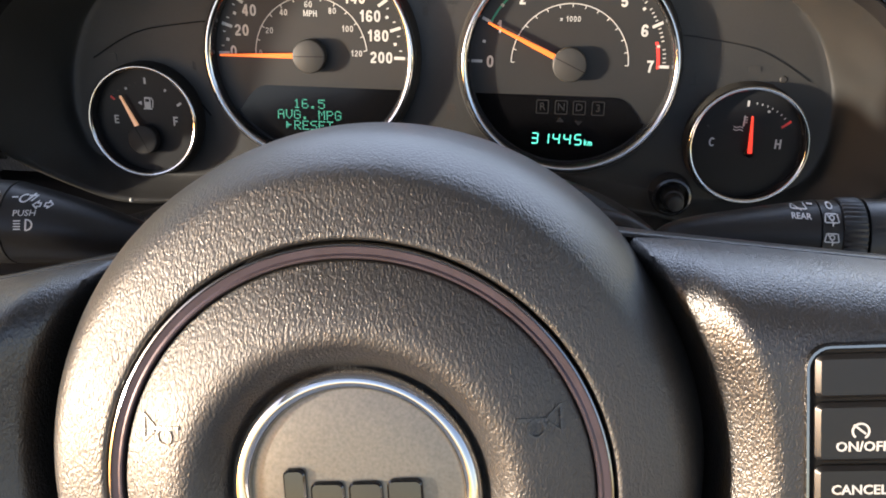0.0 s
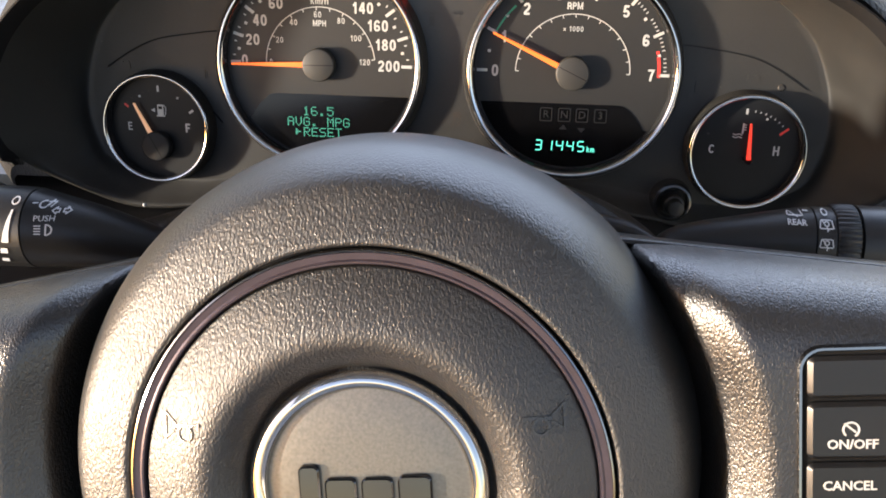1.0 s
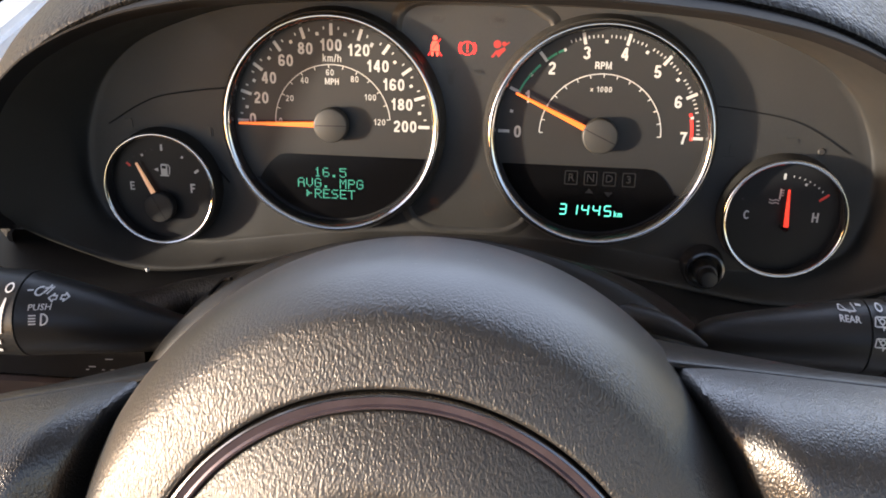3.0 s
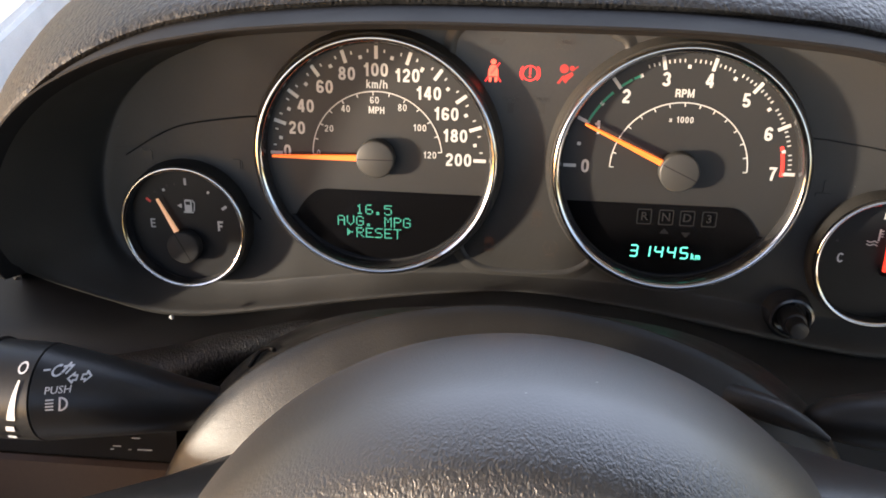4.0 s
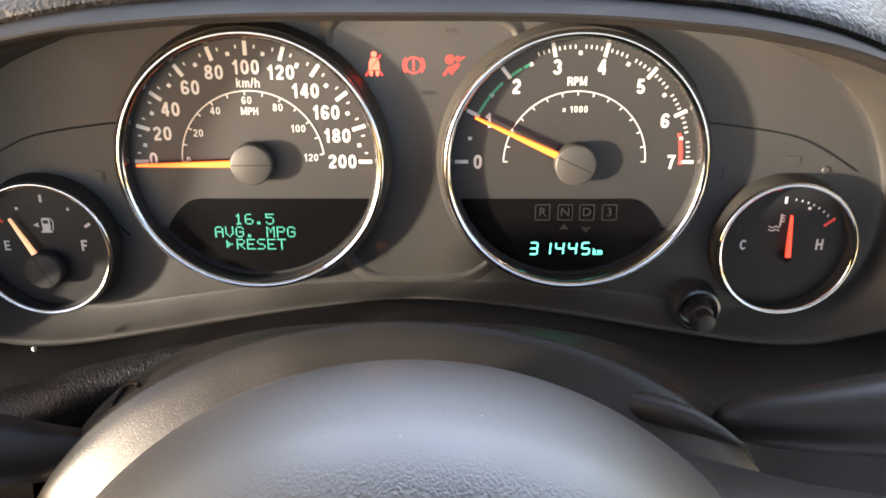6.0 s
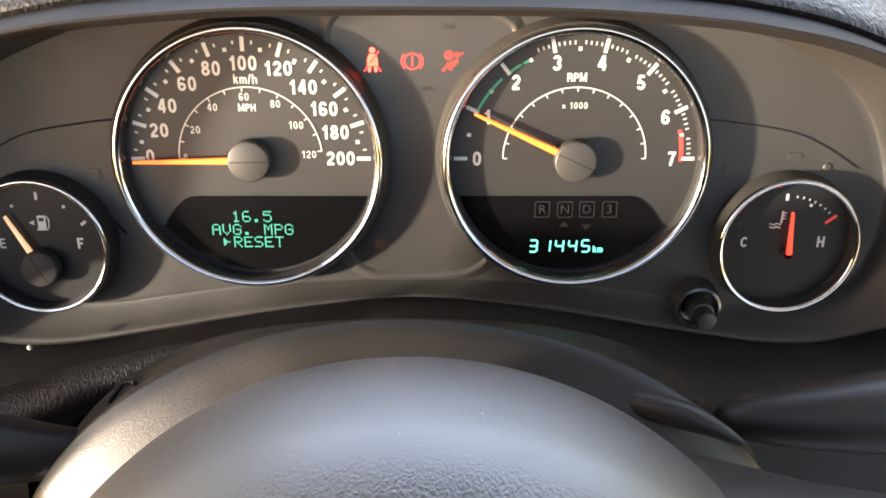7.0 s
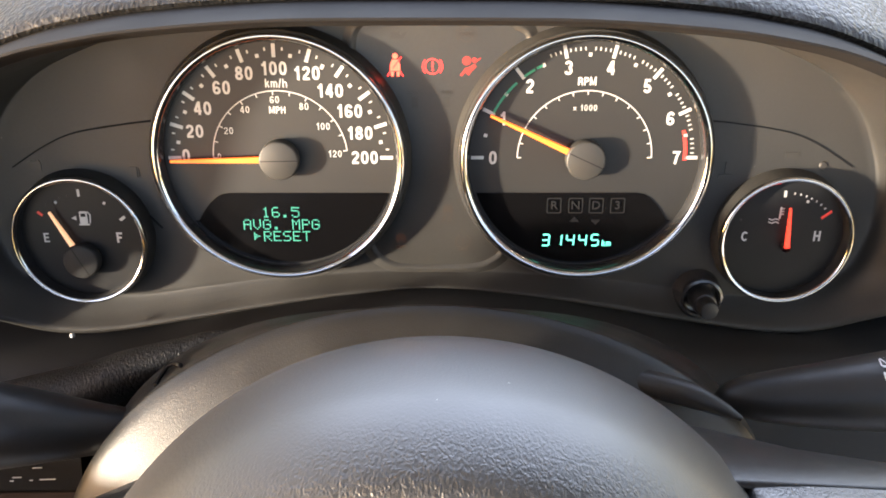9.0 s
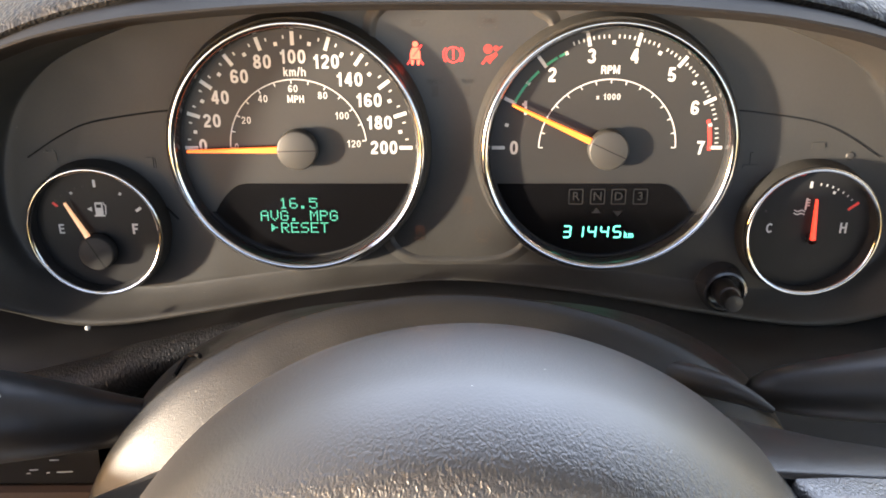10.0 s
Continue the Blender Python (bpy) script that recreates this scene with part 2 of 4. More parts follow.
def smooth_line(points, steps):
    """Catmull-Rom through points (tuples of any length), open."""
    out = []
    P = [np.array(p, float) for p in points]
    P = [2 * P[0] - P[1]] + P + [2 * P[-1] - P[-2]]
    for k in range(1, len(P) - 2):
        a, b, c, d = P[k - 1:k + 3]
        for j in range(steps):
            t = j / steps
            out.append(tuple(0.5 * (2 * b + (c - a) * t + (2 * a - 5 * b + 4 * c - d) * t * t + (3 * b - a - 3 * c + d) * t ** 3)))
    out.append(tuple(P[-2]))
    return out


def words(text, size, x, y, z, turn=0.0, bold=0.0, depth=0.0002, align="CENTER", wide=1.0):
    """A bmesh of built-in lettering of cap height `size`, facing the driver at (x, y, z)."""
    cu = bpy.data.curves.new("words", "FONT")
    cu.body, cu.size, cu.extrude, cu.offset = text, size / 0.73, depth, bold * size
    cu.align_x, cu.align_y, cu.resolution_u = align, "CENTER", 2
    ob = bpy.data.objects.new("words", cu)
    scene.collection.objects.link(ob)
    me = bpy.data.meshes.new_from_object(ob.evaluated_get(bpy.context.evaluated_depsgraph_get()))
    bpy.data.objects.remove(ob)
    bpy.data.curves.remove(cu)
    bm = bmesh.new()
    bm.from_mesh(me)
    bpy.data.meshes.remove(me)
    m = Matrix.Translation((x, y, z)) @ Matrix.Rotation(radians(-turn), 4, "Y") @ Matrix.Rotation(radians(90), 4, "X") @ Matrix.Diagonal((wide, 1, 1, 1))
    bmesh.ops.transform(bm, matrix=m, verts=bm.verts)
    return bm


def bar(bm, x, z, length, width, turn, y0, y1):
    """A thin raised bar centred at (x, z), its length along the angle turn."""
    a = radians(turn)
    u, v = Vector((math.cos(a), math.sin(a))), Vector((-math.sin(a), math.cos(a)))
    c = Vector((x, z))
    q = [c + u * (i * length / 2) + v * (j * width / 2) for i, j in ((-1, -1), (1, -1), (1, 1), (-1, 1))]
    prism(bm, [tuple(p) for p in q], y0, y1)


def arc_band(bm, cx, cz, r0, r1, a0, a1, y0, y1, seg=40):
    lathe(bm, [(r0, y1), (r0, y0), (r1, y0), (r1, y1)], cx, cz, seg, a0, a1)


# ---- cabin shell ----
def slab(name, lo, hi, material, label, category):
    bm = bmesh.new()
    bmesh.ops.create_cube(bm, size=1)
    for v in bm.verts:
        v.co = Vector([l + (h - l) * (c + 0.5) for l, h, c in zip(lo, hi, v.co)])
    bmesh.ops.bevel(bm, geom=bm.edges[:], offset=0.008, segments=2, affect="EDGES")
    ob = single(name, bm, material, label, category, "structure")
    ob.matrix_world = Matrix.Identity(4)
    return ob


# never in view: walls that bounce light, with openings sized for the sky
slab("floor", (-0.55, -1.7, 0.40), (1.15, 0.75, 0.45), M_BOUNCETRIM, "unseen pale grey cabin floor", "floor")
# unseen roof, its length chosen for how much sky reaches the panel
slab("ceiling", (-0.50, -0.70, 1.62), (1.10, 0.02, 1.66), M_FABRIC, "unseen pale grey headliner, cut short to let in sky light", "ceiling")
slab("wall_left", (-0.55, -1.7, 0.45), (-0.50, 0.75, 0.93), M_BOUNCETRIM, "unseen pale grey driver door below its window", "wall")
slab("door_header", (-0.55, -1.7, 1.48), (-0.50, 0.75, 1.62), M_BOUNCETRIM, "unseen pale grey door header above the driver window", "wall")
slab("wall_right", (1.10, -1.7, 0.45), (1.15, 0.75, 0.95), M_BOUNCETRIM, "unseen pale grey passenger door below its window", "wall")
slab("windscreen_header", (-0.55, 0.02, 1.53), (1.15, 0.10, 1.62), M_BOUNCETRIM, "unseen pale grey header above the windscreen", "wall")
slab("wall_back", (-0.55, -1.75, 0.45), (1.15, -1.70, 0.98), M_BOUNCETRIM, "unseen pale grey rear wall of the cabin below the rear window", "wall")
slab("wall_front", (-0.55, 0.70, 0.45), (1.15, 0.75, 1.0), M_BOUNCETRIM, "unseen pale grey bulkhead below the windscreen", "wall")

# ---- instrument panel ----
FLOOR_RIM = [(0, 68), (58, 68), (108, 66), (138, 62), (168, 52.5), (192, 41), (210, 24), (220, 5), (226, -17), (226, -42), (217, -61), (196, -72), (158, -75), (120, -70), (88, -66), (45, -63), (0, -62)]
LIP = [(0, 60.5, -78), (60, 60, -77), (108, 56.8, -74.5), (133, 53.5, -73), (160, 48, -70), (188, 38, -66), (212, 24.5, -62), (231, 5, -58), (243, -20, -54), (246, -44, -46), (236, -68, -26), (207, -86, 1), (175, -90, 7), (125, -83, 8), (88, -76, 8), (45, -69, 8), (0, -65, 8)]


def half_loop(points, steps=8):
    """A smooth line through the points, level where it meets the middle."""
    first, last = points[1], points[-2]
    full = smooth_line([(-first[0], *first[1:]), *points, (-last[0], *last[1:])], steps)
    return [tuple(c * 0.001 for c in p) for p in full[steps:-steps]]


def loop(points, steps=8):
    """The right half from the top's middle to the bottom's middle, and its mirror image on the left."""
    r = half_loop(points, steps)
    return r + [(-p[0], *p[1:]) for p in reversed(r[1:-1])]


def on_panel(x, y, z):
    """A point of the column's frame, told in the instruments' frame."""
    return tuple(PANEL.inverted() @ (BASE @ Vector((x, y, z))))


def panel():
    fl = loop(FLOOR_RIM)
    lp = [(q[0], q[2], q[1]) for q in (on_panel(X, Y, Z) for X, Z, Y in loop(LIP))]
    rows = [[(x * k, 0.004, z * k) for x, z in fl] for k in (0.5, 0.9, 0.95)]
    for u in (0.0, 0.03, 0.06, 0.09, 0.12, 0.18, 0.3, 0.5, 0.68, 0.78, 0.84, 0.90, 0.95, 1.0):
        row = []
        for (x, z), (X, Z, Y) in zip(fl, lp):
            k = 0.97
            low = min(max((-z - 0.05) / 0.02, 0), 1)
            soft = u * u / 0.24 if u < 0.12 else u - 0.06
            deep = soft / 0.94 + (u * u - u) * 0.75 * low * min(u / 0.12, 1)
            deep -= low * 0.34 * max(u - 0.78, 0) ** 2 / 0.0484   # the lower lip rolls over
            row.append((x * k + (X - x * k) * u, 0.004 + (Y - 0.004) * deep, z * k + (Z - z * k) * u))
        rows.append(row)
    bm = bmesh.new()
    vs = skin(bm, rows, closed=True)
    bm.faces.new(vs[0])
    return bm


cluster = thing("instrument_panel", (0, 0.004, -0.06), "black grained plastic instrument panel bowl under the dash hood", "instrument panel", base=PANEL)
part("bezel_panel", panel(), M_PANEL, cluster)


def seam(points, width=0.0007, y=0.0035):
    bm = bmesh.new()
    for a, b in zip(points, points[1:]):
        d = math.hypot(b[0] - a[0], b[1] - a[1])
        bar(bm, (a[0] + b[0]) / 2, (a[1] + b[1]) / 2, d * 1.05, width, math.degrees(math.atan2(b[1] - a[1], b[0] - a[0])), y - 0.0003, y + 0.002)
    return bm


for side in (-1, 1):
    pts = smooth_line([(side * 0.134, 0.0172), (side * 0.145, 0.0161), (side * 0.172, 0.0117), (side * 0.188, 0.0053), (side * 0.206, -0.0057)], 6)
    part("seam_line", seam(pts, 0.0007 if side < 0 else 0.00035), M_GROOVE, cluster, smooth=False)
pts = smooth_line([(-0.142, -0.031), (-0.1364, -0.0375)], 2)
part("seam_line", seam(pts), M_GROOVE, cluster, smooth=False)

recess = smooth_line([(-0.0357, 0.0513), (-0.0336, 0.0597), (-0.0243, 0.0646), (0.0, 0.0652), (0.0272, 0.0648), (0.0380, 0.0604), (0.0435, 0.0535), (0.0276, 0.0294), (0.0199, -0.0015), (0.0264, -0.0332), (0.0345, -0.0473), (0.0272, -0.0549), (0.0150, -0.0572), (-0.0106, -0.0572), (-0.0215, -0.0550), (-0.0292, -0.0472), (-0.0269, -0.0332), (-0.0203, -0.0015), (-0.0261, 0.0292), (-0.0357, 0.0513)], 5)[:-1]


def grown(outline, d):
    out = []
    n = len(outline)
    for k, p in enumerate(outline):
        a, b = outline[k - 1], outline[(k + 1) % n]
        t = Vector((b[0] - a[0], b[1] - a[1])).normalized()
        out.append((p[0] - t.y * d, p[1] + t.x * d))
    return out


bm = bmesh.new()
prism(bm, recess, 0.0036, 0.006)
part("warning_lens", bm, M_LENS, cluster, "dark smooth lens plate between the two large dials", smooth=False)
bm = bmesh.new()
skin(bm, [[(x, y, z) for x, z in grown(recess, d)] for d, y in ((-0.0004, 0.0040), (0.0002, 0.0036), (0.0016, 0.0027), (0.0024, 0.0025), (0.0032, 0.0028), (0.0075, 0.0044))], closed=True)
part("lens_rim", bm, M_PANEL, cluster, "raised bevelled rim round the lens plate")
bm = bmesh.new()
bmesh.ops.create_uvsphere(bm, u_segments=12, v_segments=8, radius=0.0013)
bmesh.ops.translate(bm, verts=bm.verts, vec=(-0.179, -0.022, -0.085))
part("screw_cap", bm, M_WHITE, cluster, "tiny pale screw cap")


def hood(stations):
    lp = [p for p in loop(LIP)]
    n = len(lp)
    rows = []
    ctr = Vector((0, -0.01))
    for out, dy in stations:
        row = []
        for k, (x, z, y) in enumerate(lp):
            if z < -0.06:
                continue
            a, b = lp[k - 1], lp[(k + 1) % n]
            t = Vector((b[0] - a[0], b[1] - a[1])).normalized()
            nr = Vector((-t.y, t.x))
            if nr.dot(Vector((x, z)) - ctr) < 0:
                nr = -nr
            row.append((k if k < n / 2 else k - n, (x + nr.x * out, y + dy, z + nr.y * out)))
        row.sort(key=lambda q: q[0])
        rows.append([p for _, p in row])
    bm = bmesh.new()
    skin(bm, rows)
    return bm


single("hood_edge", hood([(-0.001, 0.004), (-0.0006, -0.002), (-0.0006, -0.0090), (0.0000, -0.0108), (0.0010, -0.0106), (0.0026, -0.0050), (0.0056, 0.0060), (0.0104, 0.0205), (0.0112, 0.026)]), M_EDGE, "smooth black plastic edge strip inside the dash hood", "trim", "structure")
dash = single("dash_hood", hood([(0.0094, 0.0245), (0.0100, 0.0190), (0.0116, 0.0168), (0.0142, 0.0178), (0.0200, 0.0250), (0.031, 0.040), (0.046, 0.064), (0.061, 0.095), (0.073, 0.14), (0.08, 0.25), (0.08, 0.55)]), M_HOOD, "padded grained vinyl dash hood arching over the instruments", "dashboard", "structure")


def lower_dash():
    bm = bmesh.new()
    rows = []
    for y, z in ((0.07, -0.055), (0.035, -0.062), (0.018, -0.0665), (0.008, -0.0695), (-0.003, -0.0725), (-0.012, -0.0785), (-0.018, -0.090), (-0.032, -0.112), (-0.045, -0.15), (-0.06, -0.22), (-0.08, -0.40)):
        rows.append([(x, y - 0.03 * max(0, abs(x) - 0.2), z - 0.022 * min(1, abs(x) / 0.14) ** 1.4) for x in np.linspace(-0.5, 0.5, 61)])
    skin(bm, rows)
    return bm


single("lower_dash", lower_dash(), M_BLACK, "black plastic lower dash below the instrument panel", "dashboard", "structure")


def roll(side):
    line = smooth_line([(side * 0.092, -0.032, -0.0745), (side * 0.105, -0.033, -0.0795), (side * 0.12, -0.034, -0.0865), (side * 0.143, -0.036, -0.0950), (side * 0.1755, -0.038, -0.1070), (side * 0.25, -0.042, -0.1240), (side * 0.32, -0.05, -0.135)], 6)
    rad = [float(np.interp(abs(p[0]), [0.092, 0.105, 0.12, 0.143, 0.1755, 0.25], [0.0012, 0.0052, 0.0094, 0.0132, 0.0165, 0.019])) for p in line]
    bm = bmesh.new()
    rows = []
    for p, r in zip(line, rad):
        rows.append([(p[0], p[1] - r * math.cos(2 * math.pi * j / 20), p[2] + 0.9 * r * math.sin(2 * math.pi * j / 20)) for j in range(20)])
    vs = skin(bm, rows, closed=True)
    bm.faces.new(vs[0])
    bm.faces.new(vs[-1])
    return bm


def block(name, lo, hi, material, label, category, r=0.012, kind="structure"):
    bm = bmesh.new()
    bmesh.ops.create_cube(bm, size=1)
    for v in bm.verts:
        v.co = Vector([l + (h - l) * (c + 0.5) for l, h, c in zip(lo, hi, v.co)])
    bmesh.ops.bevel(bm, geom=bm.edges[:], offset=r, segments=3, affect="EDGES")
    return single(name, bm, material, label, category, kind)


# unseen block, added so that the switch plate lies out of the sun
block("shade_block", (-0.50, -0.215, -0.36), (-0.268, 0.06, -0.134), M_PLATE, "unseen dark block added to keep the sun off the switch plate", "dashboard")
plate = thing("switch_plate", (-0.175, -0.092, -0.118), "black lower dash plate with pale printed lines over a brown edge", "dash plate")
bm = bmesh.new()
prism(bm, [(-0.270, -0.1215), (-0.137, -0.1205), (-0.137, -0.1040), (-0.270, -0.1010)], -0.098, -0.06, 0.001)
part("plate_body", bm, M_PLATE, plate)
bm = bmesh.new()
prism(bm, [(-0.270, -0.160), (-0.132, -0.150), (-0.132, -0.1206), (-0.270, -0.1218)], -0.1000, -0.06, 0.002)
part("brown_edge", bm, M_TAN, plate, "brown trim edge")
for x, z, l in ((-0.1545, -0.1101, 0.0036), (-0.1628, -0.1142, 0.0034), (-0.1650, -0.1157, 0.0014), (-0.1573, -0.1154, 0.0012), (-0.1508, -0.1150, 0.0062), (-0.1515, -0.1062, 0.0010)):
    bm = bmesh.new()
    bar(bm, x, z, l, 0.0003, 2, -0.0984, -0.0975)
    part("print_bar", bm, M_PRINT, plate, smooth=False)

single("trim", roll(-1), M_TRIM, "grained black vinyl trim roll below the instrument panel", "dash trim", "structure")


# ---- gauges ----
def polar(cx, cz, r, a):
    return cx + r * math.cos(radians(a)), cz + r * math.sin(radians(a))


def gauge_base(name, cx, cz, r, label, face, cat):
    g = thing(name, (cx, 0.004, cz), label, cat, group="gauges in the instrument panel", base=PANEL)
    bm = bmesh.new()
    disc(bm, r * 0.965, 0.0, cx, cz)
    lathe(bm, [(r * 0.965, 0.0), (r * 0.965, 0.0035)], cx, cz)
    part("dial_face", bm, face, g)
    bm = bmesh.new()
    lathe(bm, [(r * 0.940, 0.0004), (r * 0.940, -0.004), (r * 0.946, -0.0061), (r * 0.953, -0.0071)], cx, cz)
    part("inner_wall", bm, M_COLLAR, g)
    w = 0.034 * r if r > 0.04 else 0.044 * r
    top = -0.0071 - w * 0.60
    k = r * 0.980
    bm = bmesh.new()
    lathe(bm, [(r * 0.950, -0.0062), (k - w * 0.62, -0.0076), (k - w * 0.2, top + w * 0.12), (k + w * 0.05, top - w * 0.02), (k + w * 0.28, top - w * 0.05), (k + w * 0.5, top), (k + w * 0.75, top + w * 0.18), (k + w * 0.93, top + w * 0.45), (k + w, top + w * 0.75), (k + w, -0.004)], cx, cz, 160)
    part("chrome_ring", bm, M_CHROME, g, "polished chrome bezel ring", angle=70)
    bm = bmesh.new()
    lathe(bm, [(k + w, -0.0056), (r * 1.030, -0.0061), (r * 1.036, -0.0054), (r * 1.042, -0.003), (r * 1.065, 0.004)], cx, cz, 128)
    part("sleeve", bm, M_PANEL, g)
    return g


def needle(g, cx, cz, a, r_tip, r_root, w, material, y=-0.0046, cap=None, label=""):
    bm = bmesh.new()
    u = Vector((math.cos(radians(a)), math.sin(radians(a))))
    v = Vector((-u.y, u.x))
    c = Vector((cx, cz))
    outline = [c + u * r_root - v * w, c + u * r_tip - v * w * 0.35, c + u * r_tip + v * w * 0.35, c + u * r_root + v * w]
    prism(bm, [tuple(p) for p in outline], y, y + 0.0016, 0.0003)
    nd = part("needle", bm, material, g, label, smooth=False)
    bm = bmesh.new()
    lathe(bm, [(0.0022, y + 0.001), (0.0022, 0.0002)], cx, cz, 16)
    part("needle_shaft", bm, M_BLACK, nd)
    if cap:
        rc, mcap = cap
        bm = bmesh.new()
        top = y - 0.0022
        lathe(bm, [(rc, y + 0.0035), (rc, top + 0.0008), (rc - 0.0003, top + 0.0003), (rc - 0.0009, top)], cx, cz, 48)
        disc(bm, rc - 0.0009, top, cx, cz, 48)
        lathe(bm, [(rc, y + 0.0035), (0.002, y + 0.0035)], cx, cz, 48)
        part("needle_cap", bm, mcap, nd)
        bm = bmesh.new()
        bar(bm, cx, cz, rc * 1.9, 0.00035, a, top - 0.00008, top + 0.0004)
        part("cap_line", bm, M_GROOVE, nd, smooth=False)
    return nd


PY = -0.0003   # front of the print on the dials
R_BIG = 0.0595


# a plain grotesque lettering drawn with a broad stroke: centre lines in a cap height of one
def bow(cx, cz, rx, rz, a0, a1, n=12):
    return [(cx + rx * math.cos(radians(a0 + (a1 - a0) * k / n)), cz + rz * math.sin(radians(a0 + (a1 - a0) * k / n))) for k in range(n + 1)]


def ring_line(cx, cz, rx, rz, n=24, e=2.3):
    out = []
    for k in range(n):
        c, q = math.cos(2 * math.pi * k / n), math.sin(2 * math.pi * k / n)
        out.append((cx + rx * math.copysign(abs(c) ** (2 / e), c), cz + rz * math.copysign(abs(q) ** (2 / e), q)))
    return out + out[:1]


STEM = [(0.09, 0), (0.09, 1)]
SIX = [ring_line(0.29, 0.295, 0.195, 0.20, e=2.1), bow(0.30, 0.60, 0.205, 0.305, 25, 180) + [(0.095, 0.36)]]
HOLLOW = [(0.09, 0.905)] + bow(0.32, 0.69, 0.20, 0.215, 90, -90, 8) + [(0.09, 0.475)]
GLYPHS = {
    "0": (0.58, [ring_line(0.29, 0.5, 0.195, 0.405)]),
    "1": (0.48, [[(0.32, 0), (0.32, 1.0)], [(0.08, 0.72), (0.20, 0.745), (0.27, 0.80), (0.29, 0.92)]]),
    "2": (0.58, [bow(0.29, 0.69, 0.195, 0.215, 175, -30) + [(0.36, 0.44), (0.18, 0.26), (0.115, 0.10)], [(0.04, 0.09), (0.53, 0.09)]]),
    "3": (0.58, [bow(0.28, 0.70, 0.185, 0.205, 165, -80), bow(0.28, 0.295, 0.20, 0.205, 85, -165)]),
    "4": (0.60, [[(0.37, 0.93), (0.10, 0.33), (0.10, 0.29)], [(0.06, 0.29), (0.57, 0.29)], [(0.42, 0), (0.42, 1.0)]]),
    "5": (0.58, [[(0.50, 0.91), (0.17, 0.91), (0.13, 0.50)] + bow(0.285, 0.315, 0.20, 0.22, 125, -160)]),
    "6": (0.58, SIX),
    "7": (0.58, [[(0.05, 0.905), (0.50, 0.905), (0.36, 0.55), (0.26, 0.0)]]),
    "8": (0.58, [ring_line(0.29, 0.725, 0.165, 0.185, e=2.1), ring_line(0.29, 0.285, 0.195, 0.195, e=2.1)]),
    "9": (0.58, [[(0.58 - x, 1 - z) for x, z in line] for line in SIX]),
    "M": (0.80, [[(0.09, 0), (0.09, 0.95), (0.12, 0.95), (0.40, 0.12), (0.68, 0.95), (0.71, 0.95), (0.71, 0)]]),
    "P": (0.58, [STEM, HOLLOW]),
    "R": (0.62, [STEM, HOLLOW, [(0.34, 0.475), (0.52, 0.35), (0.54, 0.0)]]),
    "H": (0.64, [STEM, [(0.55, 0), (0.55, 1)], [(0.09, 0.52), (0.55, 0.52)]]),
    "E": (0.56, [[(0.54, 0.91), (0.09, 0.91), (0.09, 0.09), (0.55, 0.09)], [(0.09, 0.52), (0.50, 0.52)]]),
    "F": (0.54, [[(0.09, 0), (0.09, 0.91), (0.53, 0.91)], [(0.09, 0.50), (0.46, 0.50)]]),
    "C": (0.64, [bow(0.34, 0.5, 0.245, 0.405, 42, 318, 18)]),
    "k": (0.52, [STEM, [(0.09, 0.28), (0.44, 0.72)], [(0.22, 0.45), (0.47, 0.0)]]),
    "m": (0.78, [[(0.09, 0), (0.09, 0.72)], [(0.09, 0.50)] + bow(0.24, 0.47, 0.15, 0.17, 150, 0, 6) + [(0.39, 0)], [(0.39, 0.50)] + bow(0.54, 0.47, 0.15, 0.17, 150, 0, 6) + [(0.69, 0)]]),
    "h": (0.56, [STEM, [(0.09, 0.48)] + bow(0.28, 0.46, 0.185, 0.18, 150, 0, 8) + [(0.465, 0)]]),
    "/": (0.30, [[(0.03, -0.02), (0.27, 1.02)]]),
    "x": (0.50, [[(0.06, 0.10), (0.44, 0.62)], [(0.06, 0.62), (0.44, 0.10)]]),
    " ": (0.26, []),
}


def broad(bm, line, w, y):
    """A flat band of width w along an open or closed centre line of (x, z)."""
    shut = math.dist(line[0], line[-1]) < 1e-9
    P = [Vector(p) for p in (line[:-1] if shut else line)]
    n = len(P)
    edge = []
    for k in range(n):
        a = P[(k - 1) % n] if shut or k else P[k]
        b = P[(k + 1) % n] if shut or k < n - 1 else P[k]
        d0, d1 = (P[k] - a), (b - P[k])
        d0 = d0.normalized() if d0.length > 1e-9 else d1.normalized()
        d1 = d1.normalized() if d1.length > 1e-9 else d0
        t = (d0 + d1).normalized()
        v = Vector((-t.y, t.x)) * (w / 2) / max(t.dot(d1), 0.62)
        edge.append((bm.verts.new((P[k].x + v.x, y, P[k].y + v.y)), bm.verts.new((P[k].x - v.x, y, P[k].y - v.y))))
    for k in range(n if shut else n - 1):
        (a, b), (c, d) = edge[k], edge[(k + 1) % n]
        bm.faces.new((a, b, d, c))


def lettering(text, size, x, z, weight=0.17, gap=0.13, wide=1.0, y=None):
    """A bmesh of flat print of cap height `size`, centred at (x, z)."""
    bm = bmesh.new()
    total = sum(GLYPHS[c][0] for c in text) + gap * (len(text) - 1)
    at = -total / 2
    level = 0
    for c in text:
        for line in GLYPHS[c][1]:
            moved = [(x + (at + u) * size * wide, z + (v - 0.5) * size) for u, v in line]
            broad(bm, moved, weight * size, (PY if y is None else y) - 0.00002 * level)
            level = (level + 1) % 4
        at += GLYPHS[c][0] + gap
    return bm


def tick(g, cx, cz, r0, r1, a, w, material, name="tick_mark"):
    bm = bmesh.new()
    x, z = polar(cx, cz, (r0 + r1) / 2, a)
    bar(bm, x, z, r1 - r0, w, a, PY, 0.0004)
    return part(name, bm, material, g, smooth=False)


